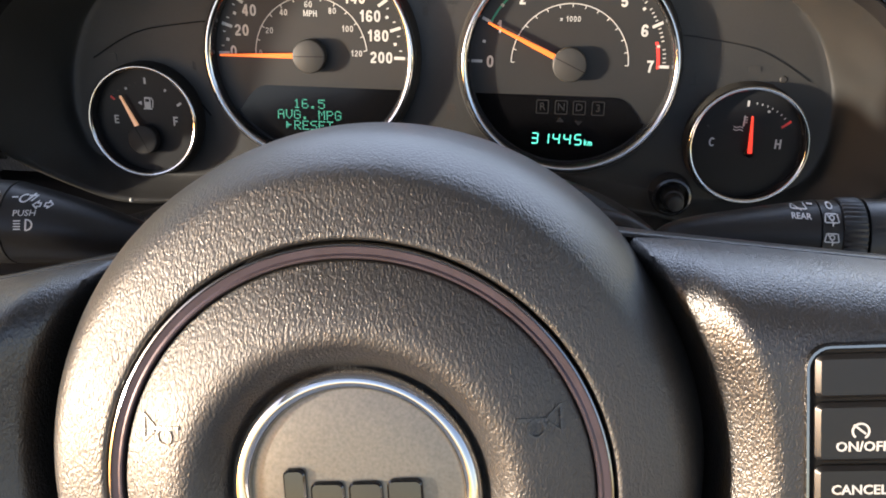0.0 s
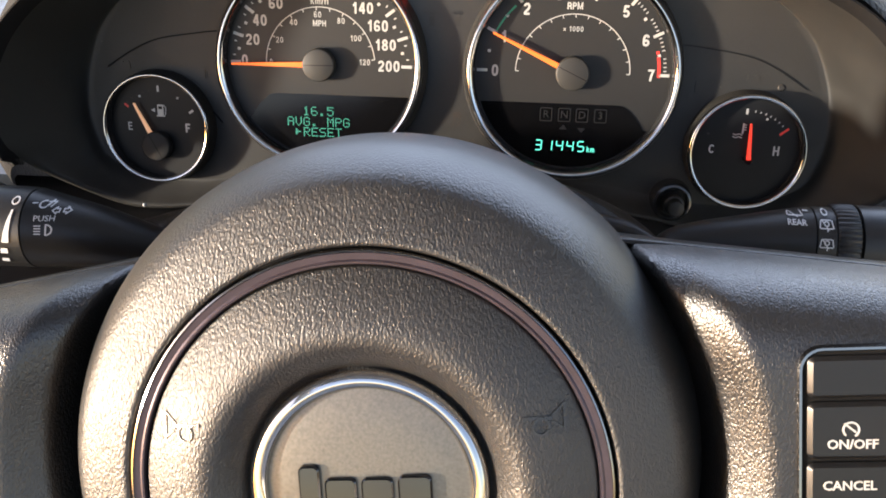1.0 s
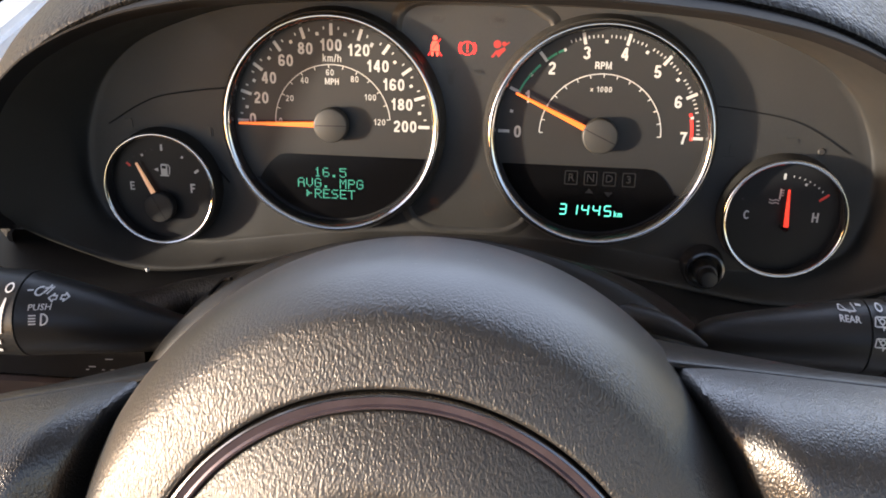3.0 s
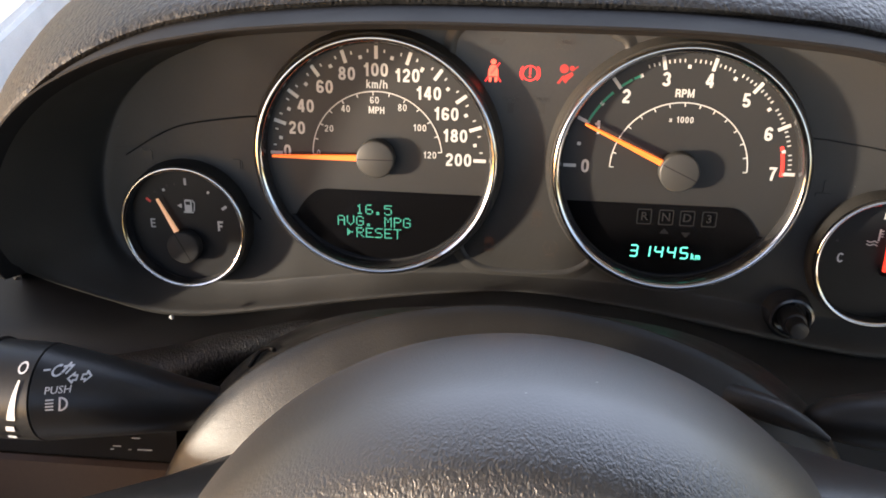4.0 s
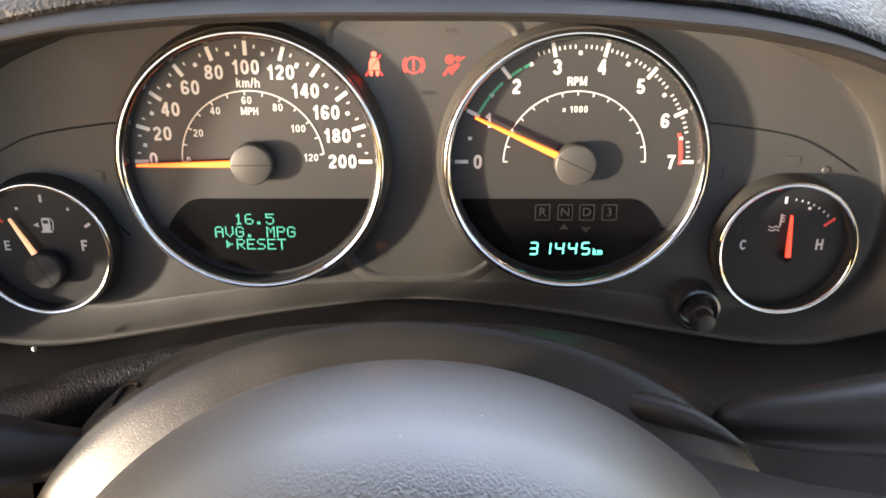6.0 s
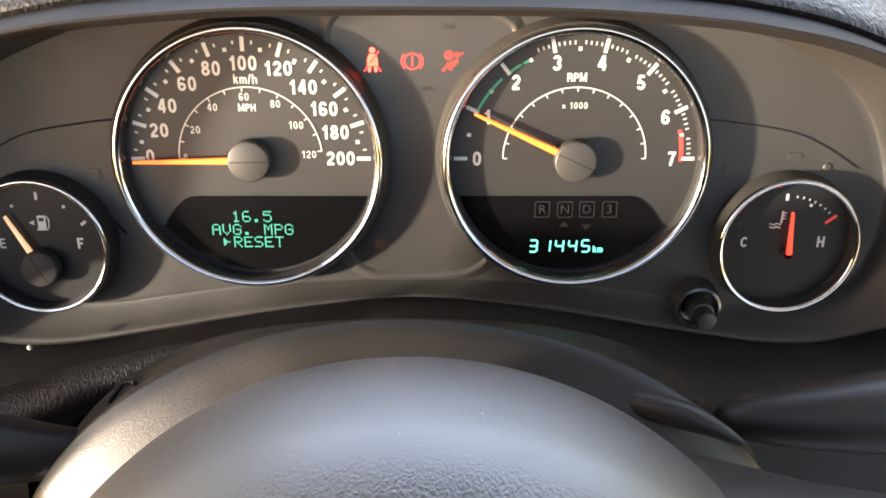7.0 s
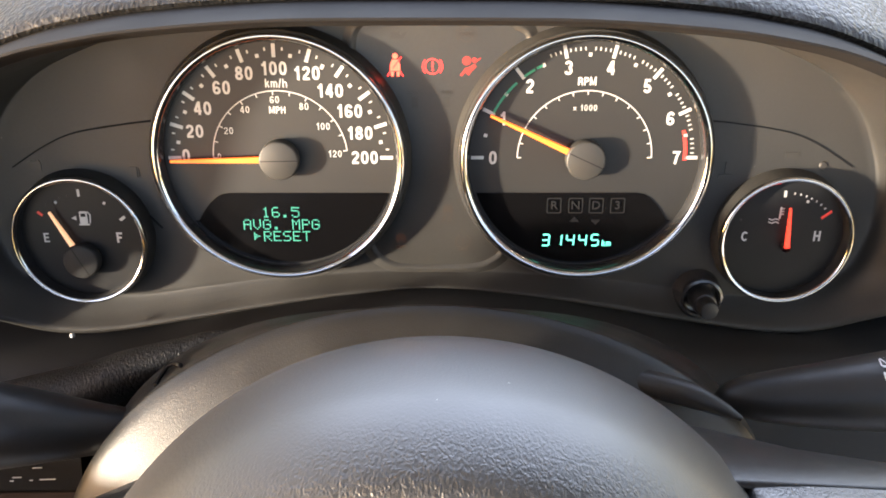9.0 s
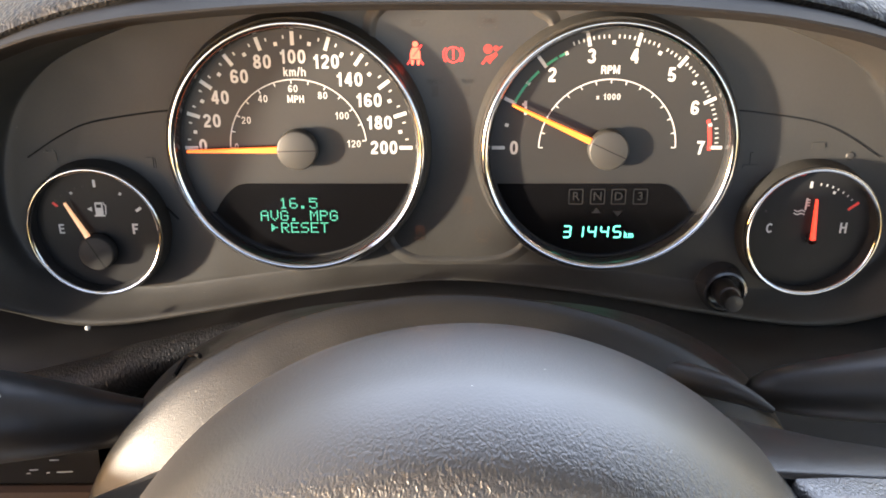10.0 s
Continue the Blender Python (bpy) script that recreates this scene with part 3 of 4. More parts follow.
def numeral(g, text, size, x, z, weight=0.175, name="numeral", material=None, gap=0.13):
    return part(name, lettering(text, size, x, z, weight, gap), material or M_WHITE, g, smooth=False)


def display(g, outline, y=-0.0006):
    bm = bmesh.new()
    prism(bm, outline, y, 0.001)
    return part("display_window", bm, M_WINDOW, g, "glossy black display window", smooth=False)


SX, TX = -0.0735, 0.0735
speedo = gauge_base("speedometer", SX, 0, R_BIG, "round grey speedometer with white numerals and chrome ring", M_DIAL, "gauge")
for k in range(41):
    v = k * 5
    a = 180 - v * 0.9
    if v % 20 == 0:
        tick(speedo, SX, 0, 0.0481, 0.0543, a, 0.0017, M_WHITE)
    elif v % 10 == 0:
        tick(speedo, SX, 0, 0.0484, 0.0501, a, 0.0016, M_WHITE)
    else:
        tick(speedo, SX, 0, 0.0512, 0.0527, a, 0.0007, M_WHITE)
PLACES = {0: (0.0456, 178.6), 20: (0.0423, 161.9), 40: (0.0429, 145.6), 60: (0.0425, 126.9), 80: (0.0432, 109.5), 100: (0.0430, 90.4), 120: (0.0434, 69.8), 140: (0.0413, 52.0), 160: (0.0411, 33.8), 180: (0.0406, 17.5), 200: (0.0407, 0.2)}
for v, (r, a) in PLACES.items():
    x, z = polar(SX, 0, r, a)
    numeral(speedo, str(v), 0.0064, x, z, weight=0.18)
tick(speedo, SX, 0, 0.0478, 0.0492, 63.0, 0.0014, M_WHITE)
numeral(speedo, "km/h", 0.0041, SX + 0.0003, 0.0361, weight=0.15)
numeral(speedo, "MPH", 0.0034, SX, 0.0234, weight=0.17)
bm = bmesh.new()
arc_band(bm, SX, 0, 0.03225, 0.03275, 6.2, 180, PY, 0.0004, 64)
part("scale_arc", bm, M_WHITE, speedo)
for v in range(0, 121, 10):
    a = 180 - v * 1.609 * 0.9
    tick(speedo, SX, 0, 0.0306, 0.0323, a, 0.0005, M_WHITE)
for text, x, z in (("0", -0.0296, 0.0008), ("20", -0.0240, 0.0134), ("40", -0.0154, 0.0236), ("60", -0.0010, 0.0283), ("80", 0.0127, 0.0251), ("100", 0.0213, 0.0155), ("120", 0.0264, 0.0020)):
    numeral(speedo, text, 0.0035 if text != "0" else 0.0030, SX + x, z, weight=0.13)


def window(cx, flip):
    """The dark display window in a dial's lower part: one upper corner cut off in a curve."""
    r = 0.0550
    a0 = math.degrees(math.asin(0.0178 / r))
    pts = [polar(0, 0, r, -a0 - (180 - 2 * a0 - 17) * k / 36) for k in range(37)]
    pts += smooth_line([(-0.0425, -0.0320), (-0.0405, -0.0285), (-0.0362, -0.0228), (-0.0312, -0.0188), (-0.0265, -0.0178)], 3)
    return [(cx + flip * x, z) for x, z in pts]


speedo_glass = display(speedo, window(SX, 1))
# the message display's lettering is made of small lit squares, five by seven for a letter
DOTS = {
    "1": "..#.. .##.. ..#.. ..#.. ..#.. ..#.. .###.", "6": ".###. #.... #.... ####. #...# #...# .###.",
    "5": "##### #.... ####. ....# ....# #...# .###.", ".": "..... ..... ..... ..... ..... .##.. .##..",
    "A": ".###. #...# #...# ##### #...# #...# #...#", "V": "#...# #...# #...# #...# #...# .#.#. ..#..",
    "G": ".###. #...# #.... #.### #...# #...# .###.", "M": "#...# ##.## #.#.# #.#.# #...# #...# #...#",
    "P": "####. #...# #...# ####. #.... #.... #....", "R": "####. #...# #...# ####. #.#.. #..#. #...#",
    "E": "##### #.... #.... ####. #.... #.... #####", "S": ".#### #.... #.... .###. ....# ....# ####.",
    "T": "##### ..#.. ..#.. ..#.. ..#.. ..#.. ..#..", ">": "..... #.... ##... ####. ##... #.... .....",
}
DX, DZ, D0 = 0.00081, 0.00079, SX - 0.0205
for text, first, z in (("16.5", 2, -0.0277), ("AVG. MPG", 0, -0.0341), (">RESET", 1, -0.0403)):
    bm = bmesh.new()
    for n, ch in enumerate(text):
        for r, row in enumerate(DOTS[ch].split() if ch != " " else ()):
            for c, dot in enumerate(row):
                if dot == "#":
                    bar(bm, D0 + ((first + n) * 6 + c) * DX, z + (3 - r) * DZ, 0.00054, 0.00052, 0, -0.0009, -0.0005)
    part("display_text", bm, M_GREEN, speedo_glass, "green lit dot display lettering", smooth=False)
needle(speedo, SX, 0, 181.0, 0.0525, 0.006, 0.0016, M_NEEDLE, cap=(0.0095, M_CAP), label="orange lit pointer resting at zero")

tacho = gauge_base("tachometer", TX, 0, R_BIG, "round grey rev counter with white numerals and chrome ring", M_DIAL, "gauge")
STEP = 180 / 7
for k in range(71):
    a = 180 - k * STEP / 10
    if k % 10 == 0:
        tick(tacho, TX, 0, 0.0487, 0.0548, a, 0.0016, M_WHITE)
    elif k % 5 == 0:
        tick(tacho, TX, 0, 0.0484, 0.0501, a, 0.0015, M_WHITE)
    elif k > 26:
        tick(tacho, TX, 0, 0.0512, 0.0528, a, 0.00055, M_WHITE)
for v in range(8):
    x, z = polar(TX, 0, 0.0443, 180 - v * STEP)
    numeral(tacho, str(v), 0.0066, x, z, weight=0.185)
numeral(tacho, "RPM", 0.0038, TX - 0.0008, 0.0369, weight=0.19)
numeral(tacho, "x 1000", 0.0030, TX - 0.0010, 0.0244, weight=0.15, gap=0.16)
bm = bmesh.new()
arc_band(bm, TX, 0, 0.03225, 0.03275, 0, 180, PY, 0.0004, 64)
part("scale_arc", bm, M_WHITE, tacho)
for k in range(15):
    tick(tacho, TX, 0, 0.0306, 0.0323, 180 * k / 14, 0.0005, M_WHITE)
for a0, a1, r0, r1, m, nm in ((133, 154, 0.0489, 0.0500, M_GREENP, "green_arc"), (121, 128, 0.0489, 0.0500, M_GREENP, "green_arc"), (116, 120, 0.0489, 0.0500, M_GREENP, "green_arc"), (-1.5, 12.4, 0.0479, 0.0496, M_REDP, "red_zone"), (13.6, 16.0, 0.0479, 0.0496, M_REDP, "red_zone")):
    bm = bmesh.new()
    arc_band(bm, TX, 0, r0, r1, a0, a1, PY, 0.0004, 12)
    part(nm, bm, m, tacho)
tacho_glass = display(tacho, window(TX, -1))
SEGMENTS = {"1": "bc", "3": "abgcd", "4": "fgbc", "5": "afgcd"}
for k, ch in enumerate("31445"):
    bm = bmesh.new()
    x, z, w, h = TX - 0.0170 + 0.0062 * k, -0.0425, 0.0036, 0.0058
    for name in SEGMENTS[ch]:
        if name in "adg":
            bar(bm, x, z + {"a": h / 2, "g": 0, "d": -h / 2}[name], w * 0.80, 0.00066, 0, -0.0009, -0.0005)
        else:
            bar(bm, x + (w / 2 if name in "bc" else -w / 2), z + (h / 4 if name in "bf" else -h / 4), h * 0.43, 0.00066, 90, -0.0009, -0.0005)
    for v in bm.verts:
        v.co.x += 0.05 * (v.co.z - z)
    part("odometer_digit", bm, M_GREENB, tacho_glass, "green lit odometer figure", smooth=False)
part("odometer_unit", lettering("km", 0.0032, TX + 0.0136, -0.0440, 0.15, y=-0.0009), M_GREENB, tacho_glass, "", smooth=False)
for ch, x in (("R", 0.0600), ("N", 0.0706), ("D", 0.0808), ("3", 0.0914)):
    bm = words(ch, 0.0044, x, -0.0009, -0.0243)
    o, i2 = rounded(x - 0.0036, x + 0.0036, -0.0283, -0.0203, 0.0008, 3), rounded(x - 0.0031, x + 0.0031, -0.0278, -0.0208, 0.0006, 3)
    va, vb = [bm.verts.new((p[0], -0.0008, p[1])) for p in o], [bm.verts.new((p[0], -0.0008, p[1])) for p in i2]
    for k in range(len(va)):
        bm.faces.new((va[k], va[(k + 1) % len(va)], vb[(k + 1) % len(va)], vb[k]))
    part("gear_letter", bm, M_GREYP, tacho_glass, "unlit dark gear position letter", smooth=False)
for x, z, d in ((0.0704, -0.0315, 1), (0.0809, -0.0330, -1)):
    bm = bmesh.new()
    prism(bm, [(x - 0.0022, z - d * 0.0012), (x + 0.0022, z - d * 0.0012), (x, z + d * 0.0014)], -0.0009, -0.0005)
    part("gear_arrow", bm, M_GREYP, tacho_glass, "unlit dark arrow", smooth=False)
needle(tacho, TX, 0, 155.0, 0.0505, 0.006, 0.0016, M_NEEDLE, cap=(0.0095, M_CAP), label="orange lit pointer near one thousand")

FX, QX, GZ = -0.1748, 0.1752, -0.0410
R_SMALL = 0.0324


def mark(g, x, z, turn, length, width, material=None, label=""):
    bm = bmesh.new()
    bar(bm, x, z, length, width, turn, PY, 0.0004)
    return part("tick_mark", bm, material or M_WHITE, g, label, smooth=False)


fuel = gauge_base("fuel_gauge", FX, GZ, R_SMALL, "small black fuel gauge with chrome ring", M_DIALS, "gauge")
numeral(fuel, "E", 0.0050, -0.1937, -0.0412, name="letter", weight=0.16)
numeral(fuel, "F", 0.0054, -0.1571, -0.0412, name="letter", weight=0.2)
mark(fuel, -0.1744, -0.0178, 90, 0.0036, 0.0012)
mark(fuel, -0.1863, -0.0227, 117, 0.0013, 0.0012)
mark(fuel, -0.1624, -0.0231, 60, 0.0013, 0.0012)
mark(fuel, -0.1544, -0.0311, 36, 0.0030, 0.0014)
for k in range(5):
    mark(fuel, *polar(-0.1752, -0.0480, 0.0290, 100 + k * 8), 100 + k * 8, 0.0008, 0.0006, M_GREYP)
mark(fuel, -0.1950, -0.0285, 140, 0.0030, 0.0012, M_REDP, "red empty mark")
PX, PZ = -0.1735, -0.0309   # the pump symbol's middle
bm = bmesh.new()
prism(bm, rounded(PX - 0.0021, PX + 0.0017, PZ - 0.0030, PZ + 0.0035, 0.0006, 3), PY, 0.0004)
bar(bm, PX - 0.0002, PZ - 0.0034, 0.0052, 0.0008, 0, PY, 0.0004)
bar(bm, PX + 0.0030, PZ - 0.0004, 0.0046, 0.0005, 84, PY, 0.0004)
bar(bm, PX + 0.0025, PZ + 0.0026, 0.0020, 0.0005, 125, PY, 0.0004)
prism(bm, [(PX - 0.0062, PZ), (PX - 0.0038, PZ + 0.0012), (PX - 0.0038, PZ - 0.0012)], PY, 0.0004)
part("fuel_pump_symbol", bm, M_WHITE, fuel, smooth=False)
bm = bmesh.new()
bar(bm, PX - 0.0002, PZ + 0.0016, 0.0024, 0.0017, 0, PY - 0.0002, 0.0)
part("symbol_opening", bm, M_DIALS, fuel, smooth=False)
needle(fuel, -0.1760, -0.0521, 116.5, 0.0285, 0.007, 0.0013, M_PALEN, cap=(0.0088, M_DARKCAP), label="pale lit pointer just above empty")

temp = gauge_base("temperature_gauge", QX, GZ, R_SMALL, "small black coolant temperature gauge with chrome ring", M_DIALS, "gauge")
numeral(temp, "C", 0.0052, 0.1564, -0.0407, name="letter", weight=0.15, material=M_PRINT)
numeral(temp, "H", 0.0054, 0.1928, -0.0406, name="letter", weight=0.18)
mark(temp, 0.1739, -0.0185, 90, 0.0032, 0.0012)
mark(temp, 0.1855, -0.0225, 64, 0.0013, 0.0012)
mark(temp, 0.1959, -0.0294, 38, 0.0060, 0.0012, M_REDP, "red hot mark")
mark(temp, 0.1536, -0.0320, 145, 0.0012, 0.0010, M_GREYP)
for k in range(7):
    mark(temp, *polar(0.1745, -0.0470, 0.0290, 82 - k * 6), 82 - k * 6, 0.0011, 0.0005)
bm = bmesh.new()
bar(bm, 0.1728, -0.0283, 0.0060, 0.0008, 88, PY, 0.0004)
for k in range(3):
    bar(bm, 0.1739, -0.0262 - 0.0014 * k, 0.0013, 0.0005, 0, PY, 0.0004)
for k in range(2):
    for q in range(3):
        bar(bm, 0.1682 + 0.0018 * q, -0.0318 - 0.0016 * k, 0.0018, 0.0005, 25 if q % 2 else -25, PY, 0.0004)
part("thermometer_symbol", bm, M_WHITE, temp, smooth=False)
needle(temp, 0.1772, -0.0462, 93.0, 0.0213, 0.0005, 0.0012, M_REDN, y=-0.0045, label="red lit pointer standing upright")

# ---- warning lights ----
WY0, WY1 = 0.00352, 0.0044   # front and back of the symbols in the panel


def warning(name, x, z, label):
    return thing(name, (x, 0.0036, z), label, "warning light", group="warning lights in the panel", base=PANEL)


belt = warning("seat_belt_light", -0.0174, 0.0430, "glowing red seat belt warning symbol")
BX, BZ = -0.0174, 0.0430
bm = bmesh.new()
lathe(bm, [(0.0, WY0), (0.0013, WY0), (0.0013, WY1)], BX, BZ + 0.0050, 20)
prism(bm, [(BX - 0.0024, BZ - 0.0018), (BX + 0.0024, BZ - 0.0018), (BX + 0.0023, BZ + 0.0012), (BX + 0.0014, BZ + 0.0034), (BX - 0.0014, BZ + 0.0034), (BX - 0.0023, BZ + 0.0012)], WY0, WY1)
for q in (-1, 1):
    prism(bm, [(BX + q * 0.0005, BZ - 0.0022), (BX + q * 0.0022, BZ - 0.0022), (BX + q * 0.0019, BZ - 0.0045), (BX + q * 0.0009, BZ - 0.0045)], WY0, WY1)
part("figure_symbol", bm, M_REDHOT, belt, smooth=False)
bm = bmesh.new()
bar(bm, BX + 0.0009, BZ + 0.0020, 0.0066, 0.0006, 52, WY0 - 0.0004, WY1 - 0.0002)
bar(bm, BX - 0.0028, BZ - 0.0030, 0.0032, 0.0006, 55, WY0, WY1)
bar(bm, BX + 0.0028, BZ - 0.0030, 0.0032, 0.0006, 125, WY0, WY1)
part("strap_symbol", bm, M_RED, belt, smooth=False)


def alarm_ring(g, x, z, r, material):
    """A ring between two brackets."""
    bm = bmesh.new()
    arc_band(bm, x, z, r - 0.0005, r, 0, 360, WY0, WY1, 32)
    part("ring_symbol", bm, material, g, smooth=False)
    for a in (0, 180):
        bm = bmesh.new()
        arc_band(bm, x, z, r + 0.0007, r + 0.0012, a - 42, a + 42, WY0, WY1, 16)
        part("bracket_symbol", bm, material, g, smooth=False)


brake = warning("brake_light", 0.0002, 0.0432, "glowing red brake warning symbol")
alarm_ring(brake, 0.0002, 0.0432, 0.0037, M_RED)
bm = bmesh.new()
bar(bm, 0.0002, 0.0441, 0.0030, 0.0007, 90, WY0, WY1)
bar(bm, 0.0002, 0.0416, 0.0008, 0.0008, 90, WY0, WY1)
part("mark_symbol", bm, M_RED, brake, smooth=False)

airbag = warning("airbag_light", 0.0174, 0.0434, "dimly glowing red airbag warning symbol")
AX, AZ = 0.0174, 0.0434
bm = bmesh.new()
lathe(bm, [(0.0, WY0), (0.0021, WY0), (0.0021, WY1)], AX - 0.0012, AZ + 0.0024, 24)
part("bag_symbol", bm, M_REDDIM, airbag, smooth=False)
bm = bmesh.new()
lathe(bm, [(0.0, WY0), (0.0012, WY0), (0.0012, WY1)], AX + 0.0025, AZ + 0.0027, 16)
prism(bm, [(AX - 0.0008, AZ - 0.0008), (AX + 0.0026, AZ + 0.0010), (AX + 0.0034, AZ - 0.0004), (AX + 0.0008, AZ - 0.0030), (AX - 0.0002, AZ - 0.0046), (AX - 0.0016, AZ - 0.0030)], WY0, WY1)
prism(bm, [(AX - 0.0016, AZ - 0.0006), (AX - 0.0006, AZ - 0.0012), (AX - 0.0032, AZ - 0.0048), (AX - 0.0044, AZ - 0.0044)], WY0, WY1)
bar(bm, AX + 0.0040, AZ + 0.0026, 0.0036, 0.0006, 38, WY0, WY1)
part("figure_symbol", bm, M_REDDIM, airbag, smooth=False)

abs_light = warning("antilock_brake_light", 0.0160, 0.0580, "dim amber antilock brake warning symbol")
alarm_ring(abs_light, 0.0160, 0.0580, 0.0037, M_AMBERDIM)
part("letters_symbol", words("ABS", 0.0024, 0.0160, WY0, 0.0580, bold=0.03), M_AMBERDIM, abs_light, smooth=False)

stability = warning("stability_light", 0.0075, -0.0302, "dim amber stability control warning symbol")
stability_off = warning("stability_off_light", -0.0162, -0.0455, "dim amber stability control off symbol")
for g, x, z in ((stability, 0.0075, -0.0302), (stability_off, -0.0162, -0.0455)):
    bm = bmesh.new()
    prism(bm, [(x - 0.0024, z + 0.0014), (x + 0.0024, z + 0.0014), (x + 0.0026, z + 0.0032), (x + 0.0016, z + 0.0048), (x - 0.0016, z + 0.0048), (x - 0.0026, z + 0.0032)], WY0, WY1)
    for q in (-1, 1):
        bar(bm, x + q * 0.0017, z + 0.0007, 0.0012, 0.0012, 0, WY0, WY1)
    part("car_symbol", bm, M_AMBERDIM, g, smooth=False)
    if g is stability:
        bm = bmesh.new()
        for q in (-1, 1):
            for u, v, t in ((0.0, -0.0012, 40), (-0.0004, -0.0026, 120), (-0.0012, -0.0038, 40)):
                bar(bm, x + q * 0.0016 + u, z + v, 0.0020, 0.0008, t, WY0, WY1)
        part("skid_symbol", bm, M_AMBERDIM, g, smooth=False)
    else:
        part("letters_symbol", words("OFF", 0.0022, x, WY0, z - 0.0026, bold=0.02), M_AMBERDIM, g, smooth=False)

tyre = warning("tyre_pressure_light", 0.0152, -0.0458, "dim amber tyre pressure warning symbol")
bm = bmesh.new()
arc_band(bm, 0.0152, -0.0450, 0.0032, 0.0039, 115, 425, WY0, WY1, 28)
part("tyre_symbol", bm, M_AMBERDIM, tyre, smooth=False)
bm = bmesh.new()
bar(bm, 0.0152, -0.0441, 0.0030, 0.0008, 90, WY0, WY1)
bar(bm, 0.0152, -0.0467, 0.0008, 0.0008, 90, WY0, WY1)
bar(bm, 0.0152, -0.0494, 0.0052, 0.0007, 0, WY0, WY1)
part("mark_symbol", bm, M_AMBERDIM, tyre, smooth=False)

oil = warning("oil_pressure_light", -0.0160, 0.0577, "unlit dark red oil pressure symbol")
bm = bmesh.new()
prism(bm, [(-0.0196, 0.0560), (-0.0136, 0.0560), (-0.0116, 0.0588), (-0.0124, 0.0592), (-0.0146, 0.0576), (-0.0150, 0.0592), (-0.0186, 0.0592)], WY0, WY1)
part("can_symbol", bm, M_REDOFF, oil, smooth=False)
for x, z, word in ((-0.0083, 0.0282, "FRONT"), (0.0067, 0.0285, "REAR")):
    lock = warning("axle_lock_light", x, z, "unlit dark amber axle lock symbol")
    part("letters_symbol", words(word, 0.0018, x, WY0, z + 0.0024, bold=0.02), M_AMBEROFF, lock, smooth=False)
    bm = bmesh.new()
    bar(bm, x, z - 0.0020, 0.0052, 0.0030, 90, WY0, WY1)
    part("axle_symbol", bm, M_AMBEROFF, lock, smooth=False)
battery = warning("battery_light", -0.1952, -0.0049, "unlit dark red battery symbol")
bm = bmesh.new()
bar(bm, -0.1952, -0.0052, 0.0064, 0.0042, 0, WY0, WY1)
for q in (-1, 1):
    bar(bm, -0.1952 + q * 0.0018, -0.0026, 0.0014, 0.0010, 0, WY0, WY1)
part("case_symbol", bm, M_REDOFF, battery, smooth=False)
low = warning("low_fuel_light", -0.1469, -0.0086, "unlit dark amber fuel pump symbol")
bm = bmesh.new()
bar(bm, -0.1474, -0.0084, 0.0040, 0.0054, 0, WY0, WY1)
bar(bm, -0.1446, -0.0086, 0.0044, 0.0006, 90, WY0, WY1)
part("pump_symbol", bm, M_AMBEROFF, low, smooth=False)
hot = warning("coolant_light", 0.1442, -0.0082, "unlit dark red coolant temperature symbol")
bm = bmesh.new()
bar(bm, 0.1446, -0.0064, 0.0060, 0.0014, 90, WY0, WY1)
bar(bm, 0.1442, -0.0106, 0.0070, 0.0020, 0, WY0, WY1)
part("thermometer_symbol", bm, M_REDOFF, hot, smooth=False)
cruise = warning("cruise_light", 0.1757, 0.0001, "unlit dark amber cruise control symbol")
bm = bmesh.new()
bar(bm, 0.1757, 0.0001, 0.0064, 0.0030, 0, WY0, WY1)
part("bar_symbol", bm, M_AMBEROFF, cruise, smooth=False)
alarm = warning("security_light", 0.1919, -0.0051, "unlit dark red round alarm lamp")
bm = bmesh.new()
lathe(bm, [(0.0, WY0 - 0.0004), (0.0016, WY0 - 0.0002), (0.0024, WY1)], 0.1919, -0.0051, 20)
part("lamp_lens", bm, M_REDOFF, alarm)

# ---- trip reset knob ----
KX, KZ = 0.1366, -0.0727
knob = thing("reset_knob", (KX, 0.004, KZ), "black ribbed trip reset knob in a glossy collar", "knob", base=PANEL)
bm = bmesh.new()
lathe(bm, [(0.0130, 0.006), (0.0122, 0.003), (0.0116, -0.0050), (0.0108, -0.0066), (0.0096, -0.0070), (0.0086, -0.0062), (0.0082, -0.003), (0.0050, -0.002)], KX, KZ, 48)
part("collar", bm, M_COLLAR, knob, "glossy black collar")
bm = bmesh.new()
lathe(bm, [(0.0062, 0.0), (0.0060, -0.0120), (0.0056, -0.0130), (0.0048, -0.0133), (0.0047, -0.0195), (0.0043, -0.0205), (0.0035, -0.0208)], KX, KZ, 32)
disc(bm, 0.0035, -0.0208, KX, KZ, 32)
part("stem", bm, M_STALK, knob)

# ---- steering wheel ----
HX, HZ, TURN = 0.0038, -0.1465, 5.4
wheel = thing("steering_wheel", (HX, -0.19, HZ), "dark vinyl steering wheel with round airbag hub, turned slightly", "steering wheel")
wheel.matrix_world = BASE @ Matrix.Translation((HX, -0.182, HZ))   # drawn at y = -0.19, set 8 mm deeper


def spin(bm):
    m = Matrix.Translation((HX, 0, HZ)) @ Matrix.Rotation(radians(-TURN), 4, "Y") @ Matrix.Translation((-HX, 0, -HZ))
    bmesh.ops.transform(bm, matrix=m, verts=bm.verts)
    return bm


